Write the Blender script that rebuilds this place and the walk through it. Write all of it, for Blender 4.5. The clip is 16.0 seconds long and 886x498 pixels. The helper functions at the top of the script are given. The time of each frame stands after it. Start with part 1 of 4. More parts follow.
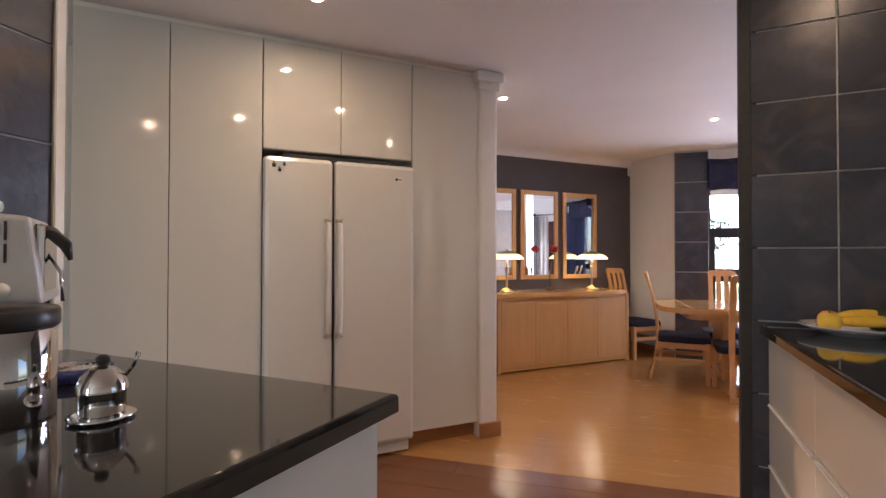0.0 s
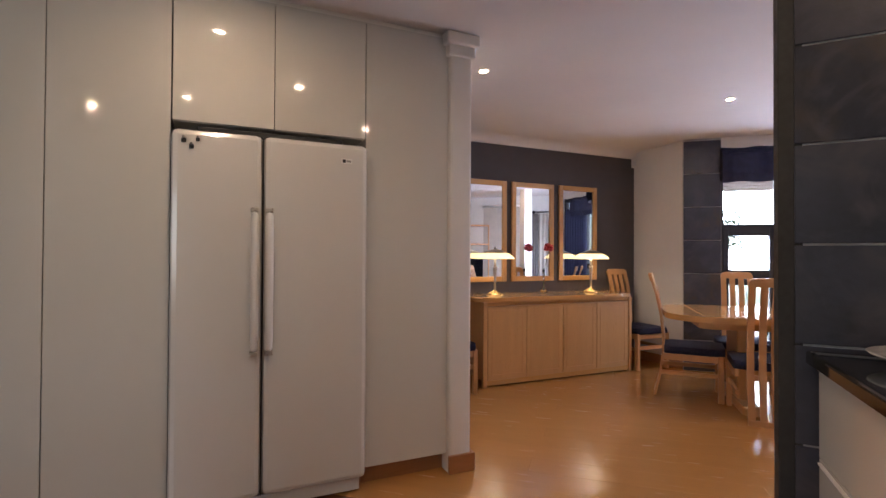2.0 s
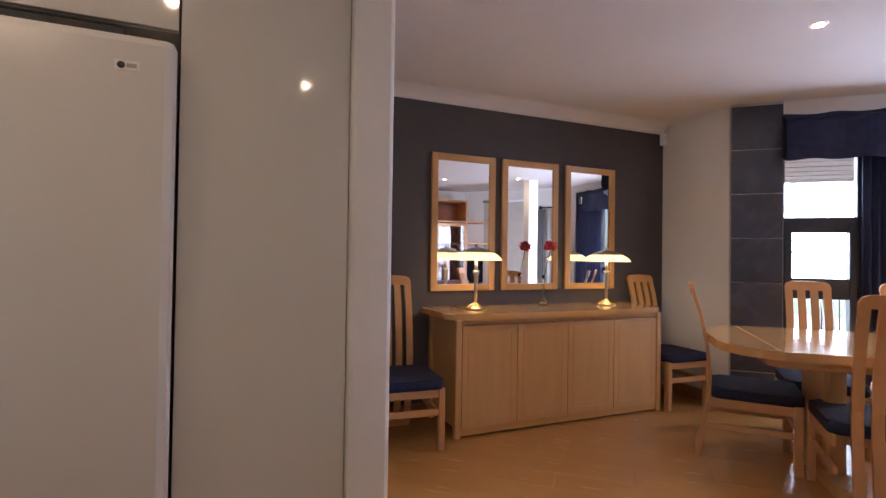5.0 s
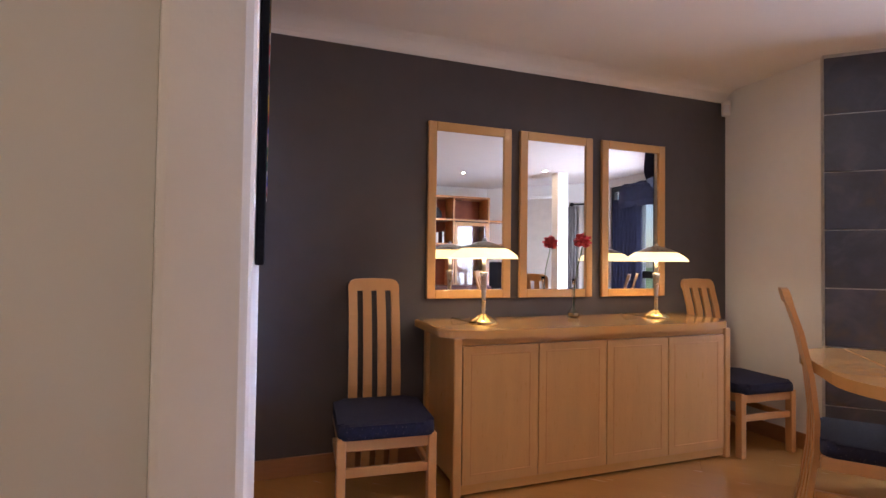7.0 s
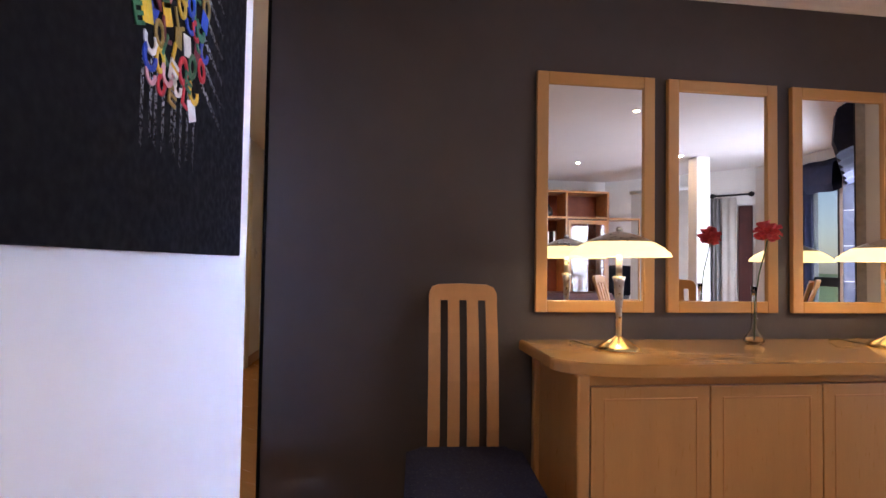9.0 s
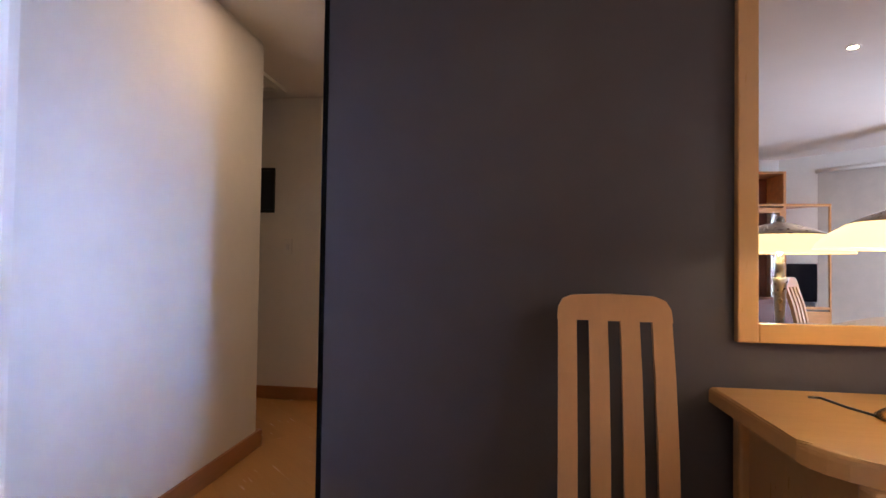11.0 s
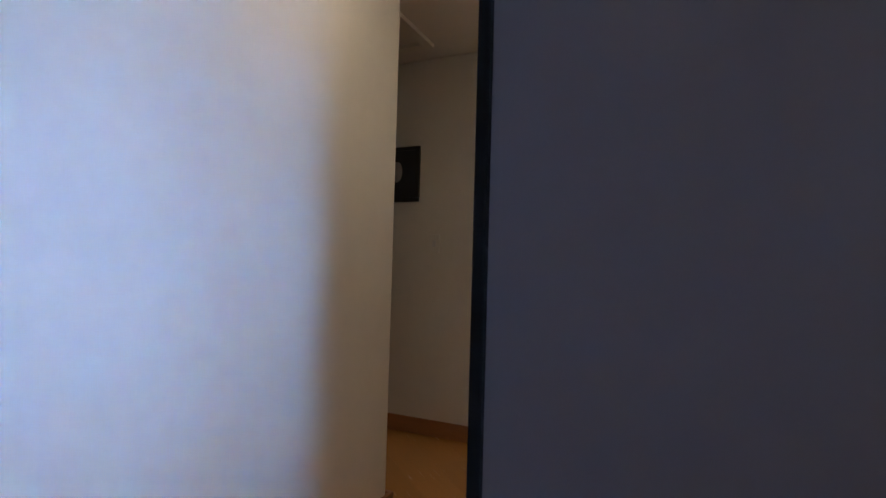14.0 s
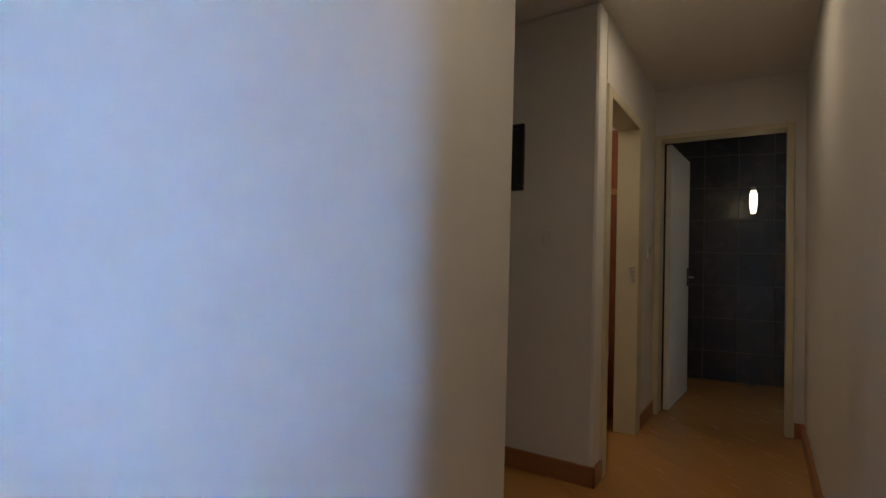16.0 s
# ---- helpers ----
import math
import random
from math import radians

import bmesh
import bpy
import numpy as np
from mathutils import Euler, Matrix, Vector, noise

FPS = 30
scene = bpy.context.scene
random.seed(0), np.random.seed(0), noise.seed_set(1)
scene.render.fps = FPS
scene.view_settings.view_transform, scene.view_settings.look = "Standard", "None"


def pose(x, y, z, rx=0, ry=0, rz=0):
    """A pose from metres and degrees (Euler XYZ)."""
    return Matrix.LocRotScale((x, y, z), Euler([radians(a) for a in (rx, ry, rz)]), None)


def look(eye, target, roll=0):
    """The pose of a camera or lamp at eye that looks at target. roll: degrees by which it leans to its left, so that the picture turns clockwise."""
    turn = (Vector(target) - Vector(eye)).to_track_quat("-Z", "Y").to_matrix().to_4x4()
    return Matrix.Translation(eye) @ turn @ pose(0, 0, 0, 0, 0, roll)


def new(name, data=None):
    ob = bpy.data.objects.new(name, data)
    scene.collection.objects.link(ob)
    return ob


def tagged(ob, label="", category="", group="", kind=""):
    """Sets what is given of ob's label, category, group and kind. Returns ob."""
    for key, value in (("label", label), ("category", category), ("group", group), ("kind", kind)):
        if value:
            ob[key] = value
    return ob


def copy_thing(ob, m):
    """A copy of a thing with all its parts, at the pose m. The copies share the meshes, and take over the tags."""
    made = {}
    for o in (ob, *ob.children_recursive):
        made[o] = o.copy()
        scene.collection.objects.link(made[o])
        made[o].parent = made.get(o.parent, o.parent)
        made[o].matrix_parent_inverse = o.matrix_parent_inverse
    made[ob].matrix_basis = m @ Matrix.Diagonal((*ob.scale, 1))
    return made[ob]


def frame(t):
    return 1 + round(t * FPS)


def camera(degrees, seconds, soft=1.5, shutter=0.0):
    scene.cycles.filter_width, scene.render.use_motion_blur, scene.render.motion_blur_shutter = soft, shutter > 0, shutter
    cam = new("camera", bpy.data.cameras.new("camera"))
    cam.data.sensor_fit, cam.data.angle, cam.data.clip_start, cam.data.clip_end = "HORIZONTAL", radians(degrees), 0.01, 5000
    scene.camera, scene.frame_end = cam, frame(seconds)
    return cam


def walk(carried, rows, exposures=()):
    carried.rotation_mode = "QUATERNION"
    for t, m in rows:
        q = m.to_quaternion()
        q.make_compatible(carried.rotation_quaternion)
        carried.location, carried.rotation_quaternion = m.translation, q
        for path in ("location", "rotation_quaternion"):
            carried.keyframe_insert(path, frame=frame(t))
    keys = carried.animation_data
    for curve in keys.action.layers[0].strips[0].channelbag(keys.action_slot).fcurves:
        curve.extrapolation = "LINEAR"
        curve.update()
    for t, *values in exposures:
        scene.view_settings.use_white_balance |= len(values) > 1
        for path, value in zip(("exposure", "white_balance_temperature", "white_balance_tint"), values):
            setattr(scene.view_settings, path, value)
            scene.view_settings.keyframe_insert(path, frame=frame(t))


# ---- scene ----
cam = camera(83.3, 16.0)
PATH = [
    (0, (0.33, 0.145, 1.205), (1.183, 1.954, 1.232), 0.1),
    (0.5, (0.406, 0.25, 1.211), (1.256, 2.06, 1.236), 0.2),
    (1, (0.5, 0.337, 1.205), (1.346, 2.149, 1.228), 0.3),
    (1.5, (0.635, 0.427, 1.198), (1.475, 2.242, 1.226), 0.3),
    (2, (0.78, 0.543, 1.202), (1.613, 2.361, 1.226), 0.3),
    (2.5, (0.901, 0.68, 1.204), (1.722, 2.503, 1.231), 0.4),
    (3, (1.036, 0.838, 1.205), (1.847, 2.666, 1.233), 0.5),
    (3.2, (1.101, 0.891, 1.194), (1.903, 2.723, 1.226), 0.4),
    (5.3, (1.712, 1.635, 1.193), (2.493, 3.477, 1.221), 0.8),
    (5.5, (1.769, 1.707, 1.19), (2.549, 3.548, 1.226), 0.6),
    (6, (1.903, 1.861, 1.181), (2.655, 3.714, 1.219), 0.7),
    (6.5, (2.01, 2.044, 1.17), (2.726, 3.912, 1.214), 0.7),
    (7, (2.118, 2.214, 1.15), (2.786, 4.099, 1.199), 0.8),
    (7.5, (2.226, 2.374, 1.147), (2.836, 4.278, 1.192), 0.8),
    (8, (2.294, 2.541, 1.132), (2.773, 4.481, 1.195), 0.7),
    (8.5, (2.316, 2.736, 1.133), (2.673, 4.703, 1.195), 0.8),
    (9, (2.343, 2.91, 1.13), (2.589, 4.893, 1.19), 0.9),
    (9.5, (2.388, 3.078, 1.134), (2.5, 5.074, 1.193), 0.9),
    (10, (2.405, 3.26, 1.132), (2.359, 5.259, 1.186), 1.0),
    (12.3, (2.35, 4.024, 1.132), (1.922, 5.977, 1.168), 1.4),
    (12.5, (2.309, 4.092, 1.128), (1.842, 6.036, 1.172), 1.7),
    (13, (2.225, 4.231, 1.116), (1.663, 6.15, 1.163), 1.6),
    (13.5, (2.128, 4.406, 1.096), (1.465, 6.291, 1.157), 1.4),
    (14, (2.037, 4.55, 1.088), (1.207, 6.368, 1.15), 1.6),
    (14.5, (1.929, 4.681, 1.092), (0.972, 6.435, 1.16), 1.2),
    (15, (1.822, 4.773, 1.1), (0.783, 6.481, 1.163), 1.5),
    (15.5, (1.731, 4.826, 1.1), (0.663, 6.516, 1.158), 1.6),
    (16, (1.642, 4.929, 1.09), (0.559, 6.61, 1.144), 1.6),
]
LOOKS = [(0.0, 0.5, 5950, 21), (3.0, 0.1, 5850, 21), (5.5, 0.1, 5800, 21), (6.5, 0.25, 5950, 22), (7.5, 0.4, 6150, 23), (8.5, 0.2, 6050, 21), (10.0, 0.15, 6250, 24), (12.5, 0.15, 5550, 11), (13.5, 0.0, 5450, 8), (14.5, -0.2, 5350, 6), (16.0, -0.3, 5300, 5)]
walk(cam, [(t, look(eye, target, roll)) for t, eye, target, roll in PATH], LOOKS)

# ---- world, sun, large lights ----
world = bpy.data.worlds.new("sky_world")
scene.world = world
world.use_nodes = True
wn = world.node_tree.nodes
sky = wn.new("ShaderNodeTexSky")
sky.sky_type, sky.sun_disc = "NISHITA", False
sky.sun_elevation, sky.sun_rotation = radians(52), radians(250)
world.node_tree.links.new(sky.outputs[0], wn["Background"].inputs[0])
wn["Background"].inputs[1].default_value = 0.12
sun = new("sun", bpy.data.lights.new("sun", "SUN"))
sun.data.energy, sun.data.angle, sun.data.color = 3.0, radians(0.5), (1, 0.95, 0.86)
sun.matrix_world = look((-6, -3, 10), (0, 0, 0))


def window_light(name, eye, target, w, h, energy, color):
    lamp = new(name, bpy.data.lights.new(name, "AREA"))
    lamp.data.shape, lamp.data.size, lamp.data.size_y = "RECTANGLE", w, h
    lamp.data.energy, lamp.data.color = energy, color
    lamp.matrix_world = look(eye, target)
    return lamp


# the room is turned by two grids: one along x and y, one turned by 42 degrees
KA, KB = Vector((0.743, -0.669)), Vector((0.669, 0.743))


def K(a, b, z=0.0):
    p = KA * a + KB * b
    return Vector((p.x, p.y, z))


KTURN = Matrix.Rotation(radians(-42), 4, "Z")

window_light("daylight_kitchen_window", (-2.96, -0.5, 1.45), (1.0, -0.5, 1.4), 1.6, 1.1, 23, (0.93, 1.0, 0.90))
window_light("daylight_terrace_door", K(2.85, 6.83, 1.2), K(2.75, 3.0, 0.75), 0.75, 1.9, 94, (0.78, 0.86, 1.0))
# stands in for window daylight, inside the blind; beam narrowed towards the hall wall
bay = window_light("daylight_bay_window", K(4.47, 4.47, 1.15), (0.94, 5.12, 0.80), 0.55, 1.9, 8.0, (0.40, 0.60, 1.0))
bay.data.spread = radians(16)

# ---- materials ----


def mat(name, color, rough=0.5, metal=0.0, vary=0.12, scale=6.0, bump=0.0, bump_scale=60.0, coat=0.0, spec=0.5,
        emit=0.0, emit_color=None, trans=0.0, piece=0.0, stretch=None, coat_rough=0.06):
    m = bpy.data.materials.new(name)
    m.use_nodes = True
    nt = m.node_tree
    p = nt.nodes["Principled BSDF"]
    p.inputs["Roughness"].default_value = rough
    p.inputs["Metallic"].default_value = metal
    p.inputs["Coat Weight"].default_value = coat
    p.inputs["Coat Roughness"].default_value = coat_rough
    p.inputs["Specular IOR Level"].default_value = spec
    p.inputs["Transmission Weight"].default_value = trans
    base = (*color, 1)
    p.inputs["Base Color"].default_value = base
    tc = nt.nodes.new("ShaderNodeTexCoord")
    src = tc.outputs["Object"]
    if piece > 0:
        own = nt.nodes.new("ShaderNodeObjectInfo")
        shift = nt.nodes.new("ShaderNodeVectorMath")
        shift.operation = "MULTIPLY_ADD"
        nt.links.new(own.outputs["Location"], shift.inputs[0])
        shift.inputs[1].default_value = (2.3, 3.1, 1.7)
        nt.links.new(src, shift.inputs[2])
        src = shift.outputs[0]
    if stretch:
        mp = nt.nodes.new("ShaderNodeMapping")
        mp.inputs["Scale"].default_value = stretch
        nt.links.new(src, mp.inputs[0])
        src = mp.outputs[0]
    if vary > 0:
        n1 = nt.nodes.new("ShaderNodeTexNoise")
        n1.inputs["Scale"].default_value, n1.inputs["Detail"].default_value = scale, 6
        nt.links.new(src, n1.inputs["Vector"])
        n2 = nt.nodes.new("ShaderNodeTexNoise")
        n2.inputs["Scale"].default_value, n2.inputs["Detail"].default_value = scale * 7, 3
        nt.links.new(src, n2.inputs["Vector"])
        add = nt.nodes.new("ShaderNodeMath")
        add.operation = "MULTIPLY_ADD"
        nt.links.new(n2.outputs["Fac"], add.inputs[0])
        add.inputs[1].default_value = 0.4
        nt.links.new(n1.outputs["Fac"], add.inputs[2])
        last = add.outputs[0]
        low, high = 0.45, 0.95
        if piece > 0:
            oi = nt.nodes.new("ShaderNodeObjectInfo")
            a2 = nt.nodes.new("ShaderNodeMath")
            a2.operation = "MULTIPLY_ADD"
            nt.links.new(oi.outputs["Random"], a2.inputs[0])
            a2.inputs[1].default_value = piece
            nt.links.new(last, a2.inputs[2])
            last = a2.outputs[0]
            high += piece
        ramp = nt.nodes.new("ShaderNodeMapRange")
        ramp.inputs["From Min"].default_value, ramp.inputs["From Max"].default_value = low, high
        ramp.inputs["To Min"].default_value, ramp.inputs["To Max"].default_value = 1 - vary, 1 + vary
        nt.links.new(last, ramp.inputs["Value"])
        mul = nt.nodes.new("ShaderNodeVectorMath")
        mul.operation = "SCALE"
        mul.inputs[0].default_value = color
        nt.links.new(ramp.outputs[0], mul.inputs["Scale"])
        nt.links.new(mul.outputs[0], p.inputs["Base Color"])
        rr = nt.nodes.new("ShaderNodeMapRange")
        rr.inputs["From Min"].default_value, rr.inputs["From Max"].default_value = 0.3, 0.7
        rr.inputs["To Min"].default_value = max(0.0, rough * 0.85)
        rr.inputs["To Max"].default_value = min(1.0, rough * 1.15)
        nt.links.new(n2.outputs["Fac"], rr.inputs["Value"])
        nt.links.new(rr.outputs[0], p.inputs["Roughness"])
    if bump > 0:
        nb = nt.nodes.new("ShaderNodeTexNoise")
        nb.inputs["Scale"].default_value, nb.inputs["Detail"].default_value = bump_scale, 5
        nt.links.new(src, nb.inputs["Vector"])
        bp = nt.nodes.new("ShaderNodeBump")
        bp.inputs["Strength"].default_value, bp.inputs["Distance"].default_value = bump, 0.01
        nt.links.new(nb.outputs["Fac"], bp.inputs["Height"])
        nt.links.new(bp.outputs[0], p.inputs["Normal"])
    if emit > 0:
        p.inputs["Emission Color"].default_value = (*(emit_color or color), 1)
        p.inputs["Emission Strength"].default_value = emit
    return m


M = {
    "plaster": mat("white_plaster", (0.78, 0.76, 0.72), 0.8, vary=0.04, scale=2, bump=0.12, bump_scale=25),
    "ceiling": mat("ceiling_paint", (0.80, 0.77, 0.74), 0.85, vary=0.03, scale=1.5, bump=0.05, bump_scale=30),
    "blue_wall": mat("slate_blue_paint", (0.073, 0.063, 0.064), 0.6, vary=0.05, scale=1.5, bump=0.06, bump_scale=60),
    "black_edge": mat("black_edge", (0.003, 0.003, 0.003), 0.8, vary=0.2, spec=0.1),
    "gloss_white": mat("gloss_white_lacquer", (0.66, 0.65, 0.60), 0.05, vary=0.015, scale=0.6, coat=0.4, spec=0.5),
    "gap": mat("shadow_gap", (0.03, 0.03, 0.03), 0.7, vary=0.1),
    "fridge": mat("white_enamel", (0.70, 0.69, 0.66), 0.16, vary=0.02, scale=1, bump=0.03, bump_scale=300, coat=0.3),
    "grey_plastic": mat("grey_plastic", (0.32, 0.31, 0.30), 0.4, vary=0.08),
    "grout": mat("pale_grout", (0.52, 0.51, 0.50), 0.9, vary=0.2, scale=20),
    "grout_dark": mat("dark_grout", (0.16, 0.155, 0.15), 0.9, vary=0.2, scale=20),
    "granite": mat("black_granite", (0.012, 0.012, 0.013), 0.06, vary=0.35, scale=90, coat=0.3),
    "oak": mat("pale_oak", (0.58, 0.32, 0.115), 0.32, vary=0.05, scale=3, coat=0.25, stretch=(6, 6, 0.8), bump=0.03, bump_scale=40),
    "beech": mat("limed_beech", (0.58, 0.30, 0.11), 0.35, vary=0.06, scale=3, coat=0.2, stretch=(6, 6, 0.8)),
    "oak_x": mat("pale_oak_long", (0.60, 0.33, 0.11), 0.20, vary=0.05, scale=3, coat=0.5, stretch=(0.8, 6, 6)),
    "cherry": mat("cherry_unit_wood", (0.55, 0.26, 0.085), 0.35, vary=0.2, scale=3, coat=0.2, stretch=(0.8, 6, 6)),
    "floor": mat("oak_floor_board", (0.49, 0.245, 0.070), 0.24, vary=0.07, scale=1.6, coat=0.3, piece=0.25, coat_rough=0.17, stretch=(5, 0.35, 1)),
    "floor_dark": mat("kitchen_floor_board", (0.20, 0.075, 0.028), 0.22, vary=0.12, scale=1.8, coat=0.25, piece=0.3, coat_rough=0.15, stretch=(5, 0.4, 1)),
    "skirting": mat("varnished_skirting", (0.36, 0.155, 0.055), 0.35, vary=0.15, scale=3, coat=0.2, stretch=(1, 1, 6)),
    "brass": mat("brushed_brass", (0.72, 0.55, 0.27), 0.22, metal=1, vary=0.06, scale=10),
    "nickel": mat("brushed_nickel", (0.62, 0.58, 0.52), 0.3, metal=1, vary=0.06, scale=10),
    "chrome": mat("polished_chrome", (0.78, 0.77, 0.75), 0.05, metal=1, vary=0.02, scale=10),
    "steel": mat("silver_plastic", (0.52, 0.52, 0.52), 0.35, metal=0.5, vary=0.05),
    "black": mat("black_plastic", (0.015, 0.015, 0.016), 0.35, vary=0.2),
    "navy": mat("navy_upholstery", (0.008, 0.010, 0.036), 0.9, vary=0.35, scale=60, bump=0.3, bump_scale=220),
    "navy_cloth": mat("navy_blind_cloth", (0.016, 0.020, 0.055), 0.95, vary=0.25, scale=20, bump=0.2, bump_scale=120),
    "canvas": mat("black_canvas", (0.0035, 0.0035, 0.0045), 0.8, vary=0.15, scale=12, bump=0.015, bump_scale=500, spec=0.15),
    "frame_dark": mat("dark_window_frame", (0.02, 0.022, 0.028), 0.4, vary=0.15),
    "white_paint": mat("white_gloss_paint", (0.78, 0.76, 0.70), 0.35, vary=0.03),
    "cream": mat("cream_frame_paint", (0.66, 0.60, 0.42), 0.4, vary=0.04),
    "white_plastic": mat("white_plastic", (0.78, 0.77, 0.74), 0.35, vary=0.03),
    "maroon": mat("maroon_leather", (0.06, 0.014, 0.012), 0.4, vary=0.3, scale=8, bump=0.1),
    "screen": mat("black_glass", (0.006, 0.006, 0.008), 0.05, vary=0.0),
    "curtain": mat("grey_curtain", (0.22, 0.21, 0.21), 0.9, vary=0.15, scale=10, bump=0.2),
    # blind cloth, and the grey of the shaded bay wall
    "blind_shaded_wall": mat("beige_blind_shaded_wall", (0.50, 0.46, 0.41), 0.9, vary=0.06, scale=8, bump=0.1, bump_scale=200),
    "petal": mat("red_petal", (0.68, 0.07, 0.085), 0.6, vary=0.3, scale=40),
    "leaf": mat("leaf_green", (0.06, 0.10, 0.03), 0.6, vary=0.4, scale=2, piece=0.3),
    "banana": mat("banana_skin", (0.75, 0.47, 0.03), 0.45, vary=0.15, scale=25),
    "lemon": mat("yellow_apple_skin", (0.72, 0.50, 0.05), 0.35, vary=0.12, scale=20),
    "orange": mat("orange_peel", (0.75, 0.30, 0.02), 0.45, vary=0.1, bump=0.2, bump_scale=200),
    "avocado": mat("avocado_skin", (0.03, 0.045, 0.012), 0.5, vary=0.4, scale=40, bump=0.3, bump_scale=90),
    "porcelain": mat("white_porcelain", (0.75, 0.76, 0.78), 0.12, vary=0.03, coat=0.5),
    "blue_enamel": mat("blue_enamel", (0.03, 0.04, 0.16), 0.25, vary=0.1),
    "deck": mat("terrace_paving", (0.42, 0.36, 0.33), 0.7, vary=0.2, scale=4, piece=0.2),
    "eave": mat("eave_board", (0.30, 0.20, 0.17), 0.6, vary=0.2, scale=4, piece=0.2),
    "lawn": mat("lawn", (0.07, 0.11, 0.03), 0.9, vary=0.5, scale=3),
    "bark": mat("bark", (0.10, 0.075, 0.05), 0.9, vary=0.4, scale=12),
    "red_brick": mat("red_panel", (0.30, 0.09, 0.04), 0.6, vary=0.25, scale=6),
    "glow": mat("lamp_bulb_glow", (1, 0.85, 0.6), 0.4, vary=0, emit=85, emit_color=(1, 0.80, 0.52)),
    "down_glow": mat("downlight_glow", (1, 0.85, 0.6), 0.4, vary=0, emit=640, emit_color=(1, 0.70, 0.40)),
    "shade_glow": mat("frosted_lit_glass", (0.9, 0.8, 0.5), 0.3, vary=0, emit=1.5, emit_color=(1, 0.76, 0.33)),
    "pendant_glow": mat("lit_pendant_glass", (1, 0.85, 0.6), 0.3, vary=0, emit=6, emit_color=(1, 0.70, 0.33)),
    "haze": mat("bright_haze", (1, 1, 1), 0.9, vary=0, emit=15.0, emit_color=(0.84, 0.93, 1.0)),
}
m = bpy.data.materials.new("mirror_glass")
m.use_nodes = True
q = m.node_tree.nodes["Principled BSDF"]
q.inputs["Base Color"].default_value, q.inputs["Metallic"].default_value, q.inputs["Roughness"].default_value = (0.88, 0.89, 0.88, 1), 1.0, 0.01
M["mirror"] = m
m = bpy.data.materials.new("clear_glass")
m.use_nodes = True
q = m.node_tree.nodes["Principled BSDF"]
q.inputs["Transmission Weight"].default_value, q.inputs["Roughness"].default_value, q.inputs["IOR"].default_value = 1.0, 0.0, 1.45
q.inputs["Base Color"].default_value = (0.96, 0.98, 0.98, 1)
M["glass"] = m


def slate_stone(name, dark, pale, rust):
    """Riven slate: cloudy blue-grey with paler and rusty patches, satin sheen."""
    m = mat(name, dark, 0.34, vary=0.5, scale=5, bump=0.4, bump_scale=11, piece=0.35)
    nt = m.node_tree
    p = nt.nodes["Principled BSDF"]
    base = p.inputs["Base Color"].links[0].from_socket
    src = [n for n in nt.nodes if n.type == "TEX_NOISE"][0].inputs["Vector"].links[0].from_socket
    for scale, lo, hi, colour, power in ((4.5, 0.5, 0.72, pale, 0.8), (2.6, 0.56, 0.72, rust, 0.75)):
        n = nt.nodes.new("ShaderNodeTexNoise")
        n.inputs["Scale"].default_value, n.inputs["Detail"].default_value, n.inputs["Distortion"].default_value = scale, 7, 1.4
        nt.links.new(src, n.inputs["Vector"])
        r = nt.nodes.new("ShaderNodeMapRange")
        r.inputs["From Min"].default_value, r.inputs["From Max"].default_value, r.inputs["To Max"].default_value = lo, hi, power
        nt.links.new(n.outputs["Fac"], r.inputs["Value"])
        mix = nt.nodes.new("ShaderNodeMix")
        mix.data_type = "RGBA"
        nt.links.new(r.outputs[0], mix.inputs[0])
        nt.links.new(base, mix.inputs[6])
        mix.inputs[7].default_value = (*colour, 1)
        base = mix.outputs[2]
    nt.links.new(base, p.inputs["Base Color"])
    return m


m = M["navy"]
nt = m.node_tree
vo, rg = nt.nodes.new("ShaderNodeTexVoronoi"), nt.nodes.new("ShaderNodeMapRange")
vo.inputs["Scale"].default_value = 75
rg.inputs["From Min"].default_value, rg.inputs["From Max"].default_value = 0.16, 0.24
rg.inputs["To Min"].default_value, rg.inputs["To Max"].default_value = 1.0, 0.0
nt.links.new([n for n in nt.nodes if n.type == "TEX_COORD"][0].outputs["Object"], vo.inputs["Vector"])
nt.links.new(vo.outputs["Distance"], rg.inputs["Value"])
fleck = nt.nodes.new("ShaderNodeMix")
fleck.data_type = "RGBA"
p = nt.nodes["Principled BSDF"]
nt.links.new(p.inputs["Base Color"].links[0].from_socket, fleck.inputs[6])
nt.links.new(rg.outputs[0], fleck.inputs[0])
fleck.inputs[7].default_value = (0.055, 0.055, 0.075, 1)
nt.links.new(fleck.outputs[2], p.inputs["Base Color"])
M["slate"] = slate_stone("slate_tile", (0.032, 0.035, 0.052), (0.085, 0.082, 0.095), (0.085, 0.062, 0.038))


# ---- mesh helpers ----
def bm_box(bm, x0, x1, y0, y1, z0, z1, bevel=0.0, m=None):
    r = bmesh.ops.create_cube(bm, size=1)
    vs = r["verts"]
    for v in vs:
        v.co = Vector(((x0 + x1) / 2 + v.co.x * (x1 - x0), (y0 + y1) / 2 + v.co.y * (y1 - y0), (z0 + z1) / 2 + v.co.z * (z1 - z0)))
    if m is not None:
        for v in vs:
            v.co = m @ v.co
    if bevel > 0:
        es = {e for v in vs for e in v.link_edges}
        bmesh.ops.bevel(bm, geom=list(es), offset=bevel, segments=2, profile=0.5, affect="EDGES")
    return bm


def box(x0, x1, y0, y1, z0, z1, bevel=0.0, m=None):
    return bm_box(bmesh.new(), x0, x1, y0, y1, z0, z1, bevel, m)


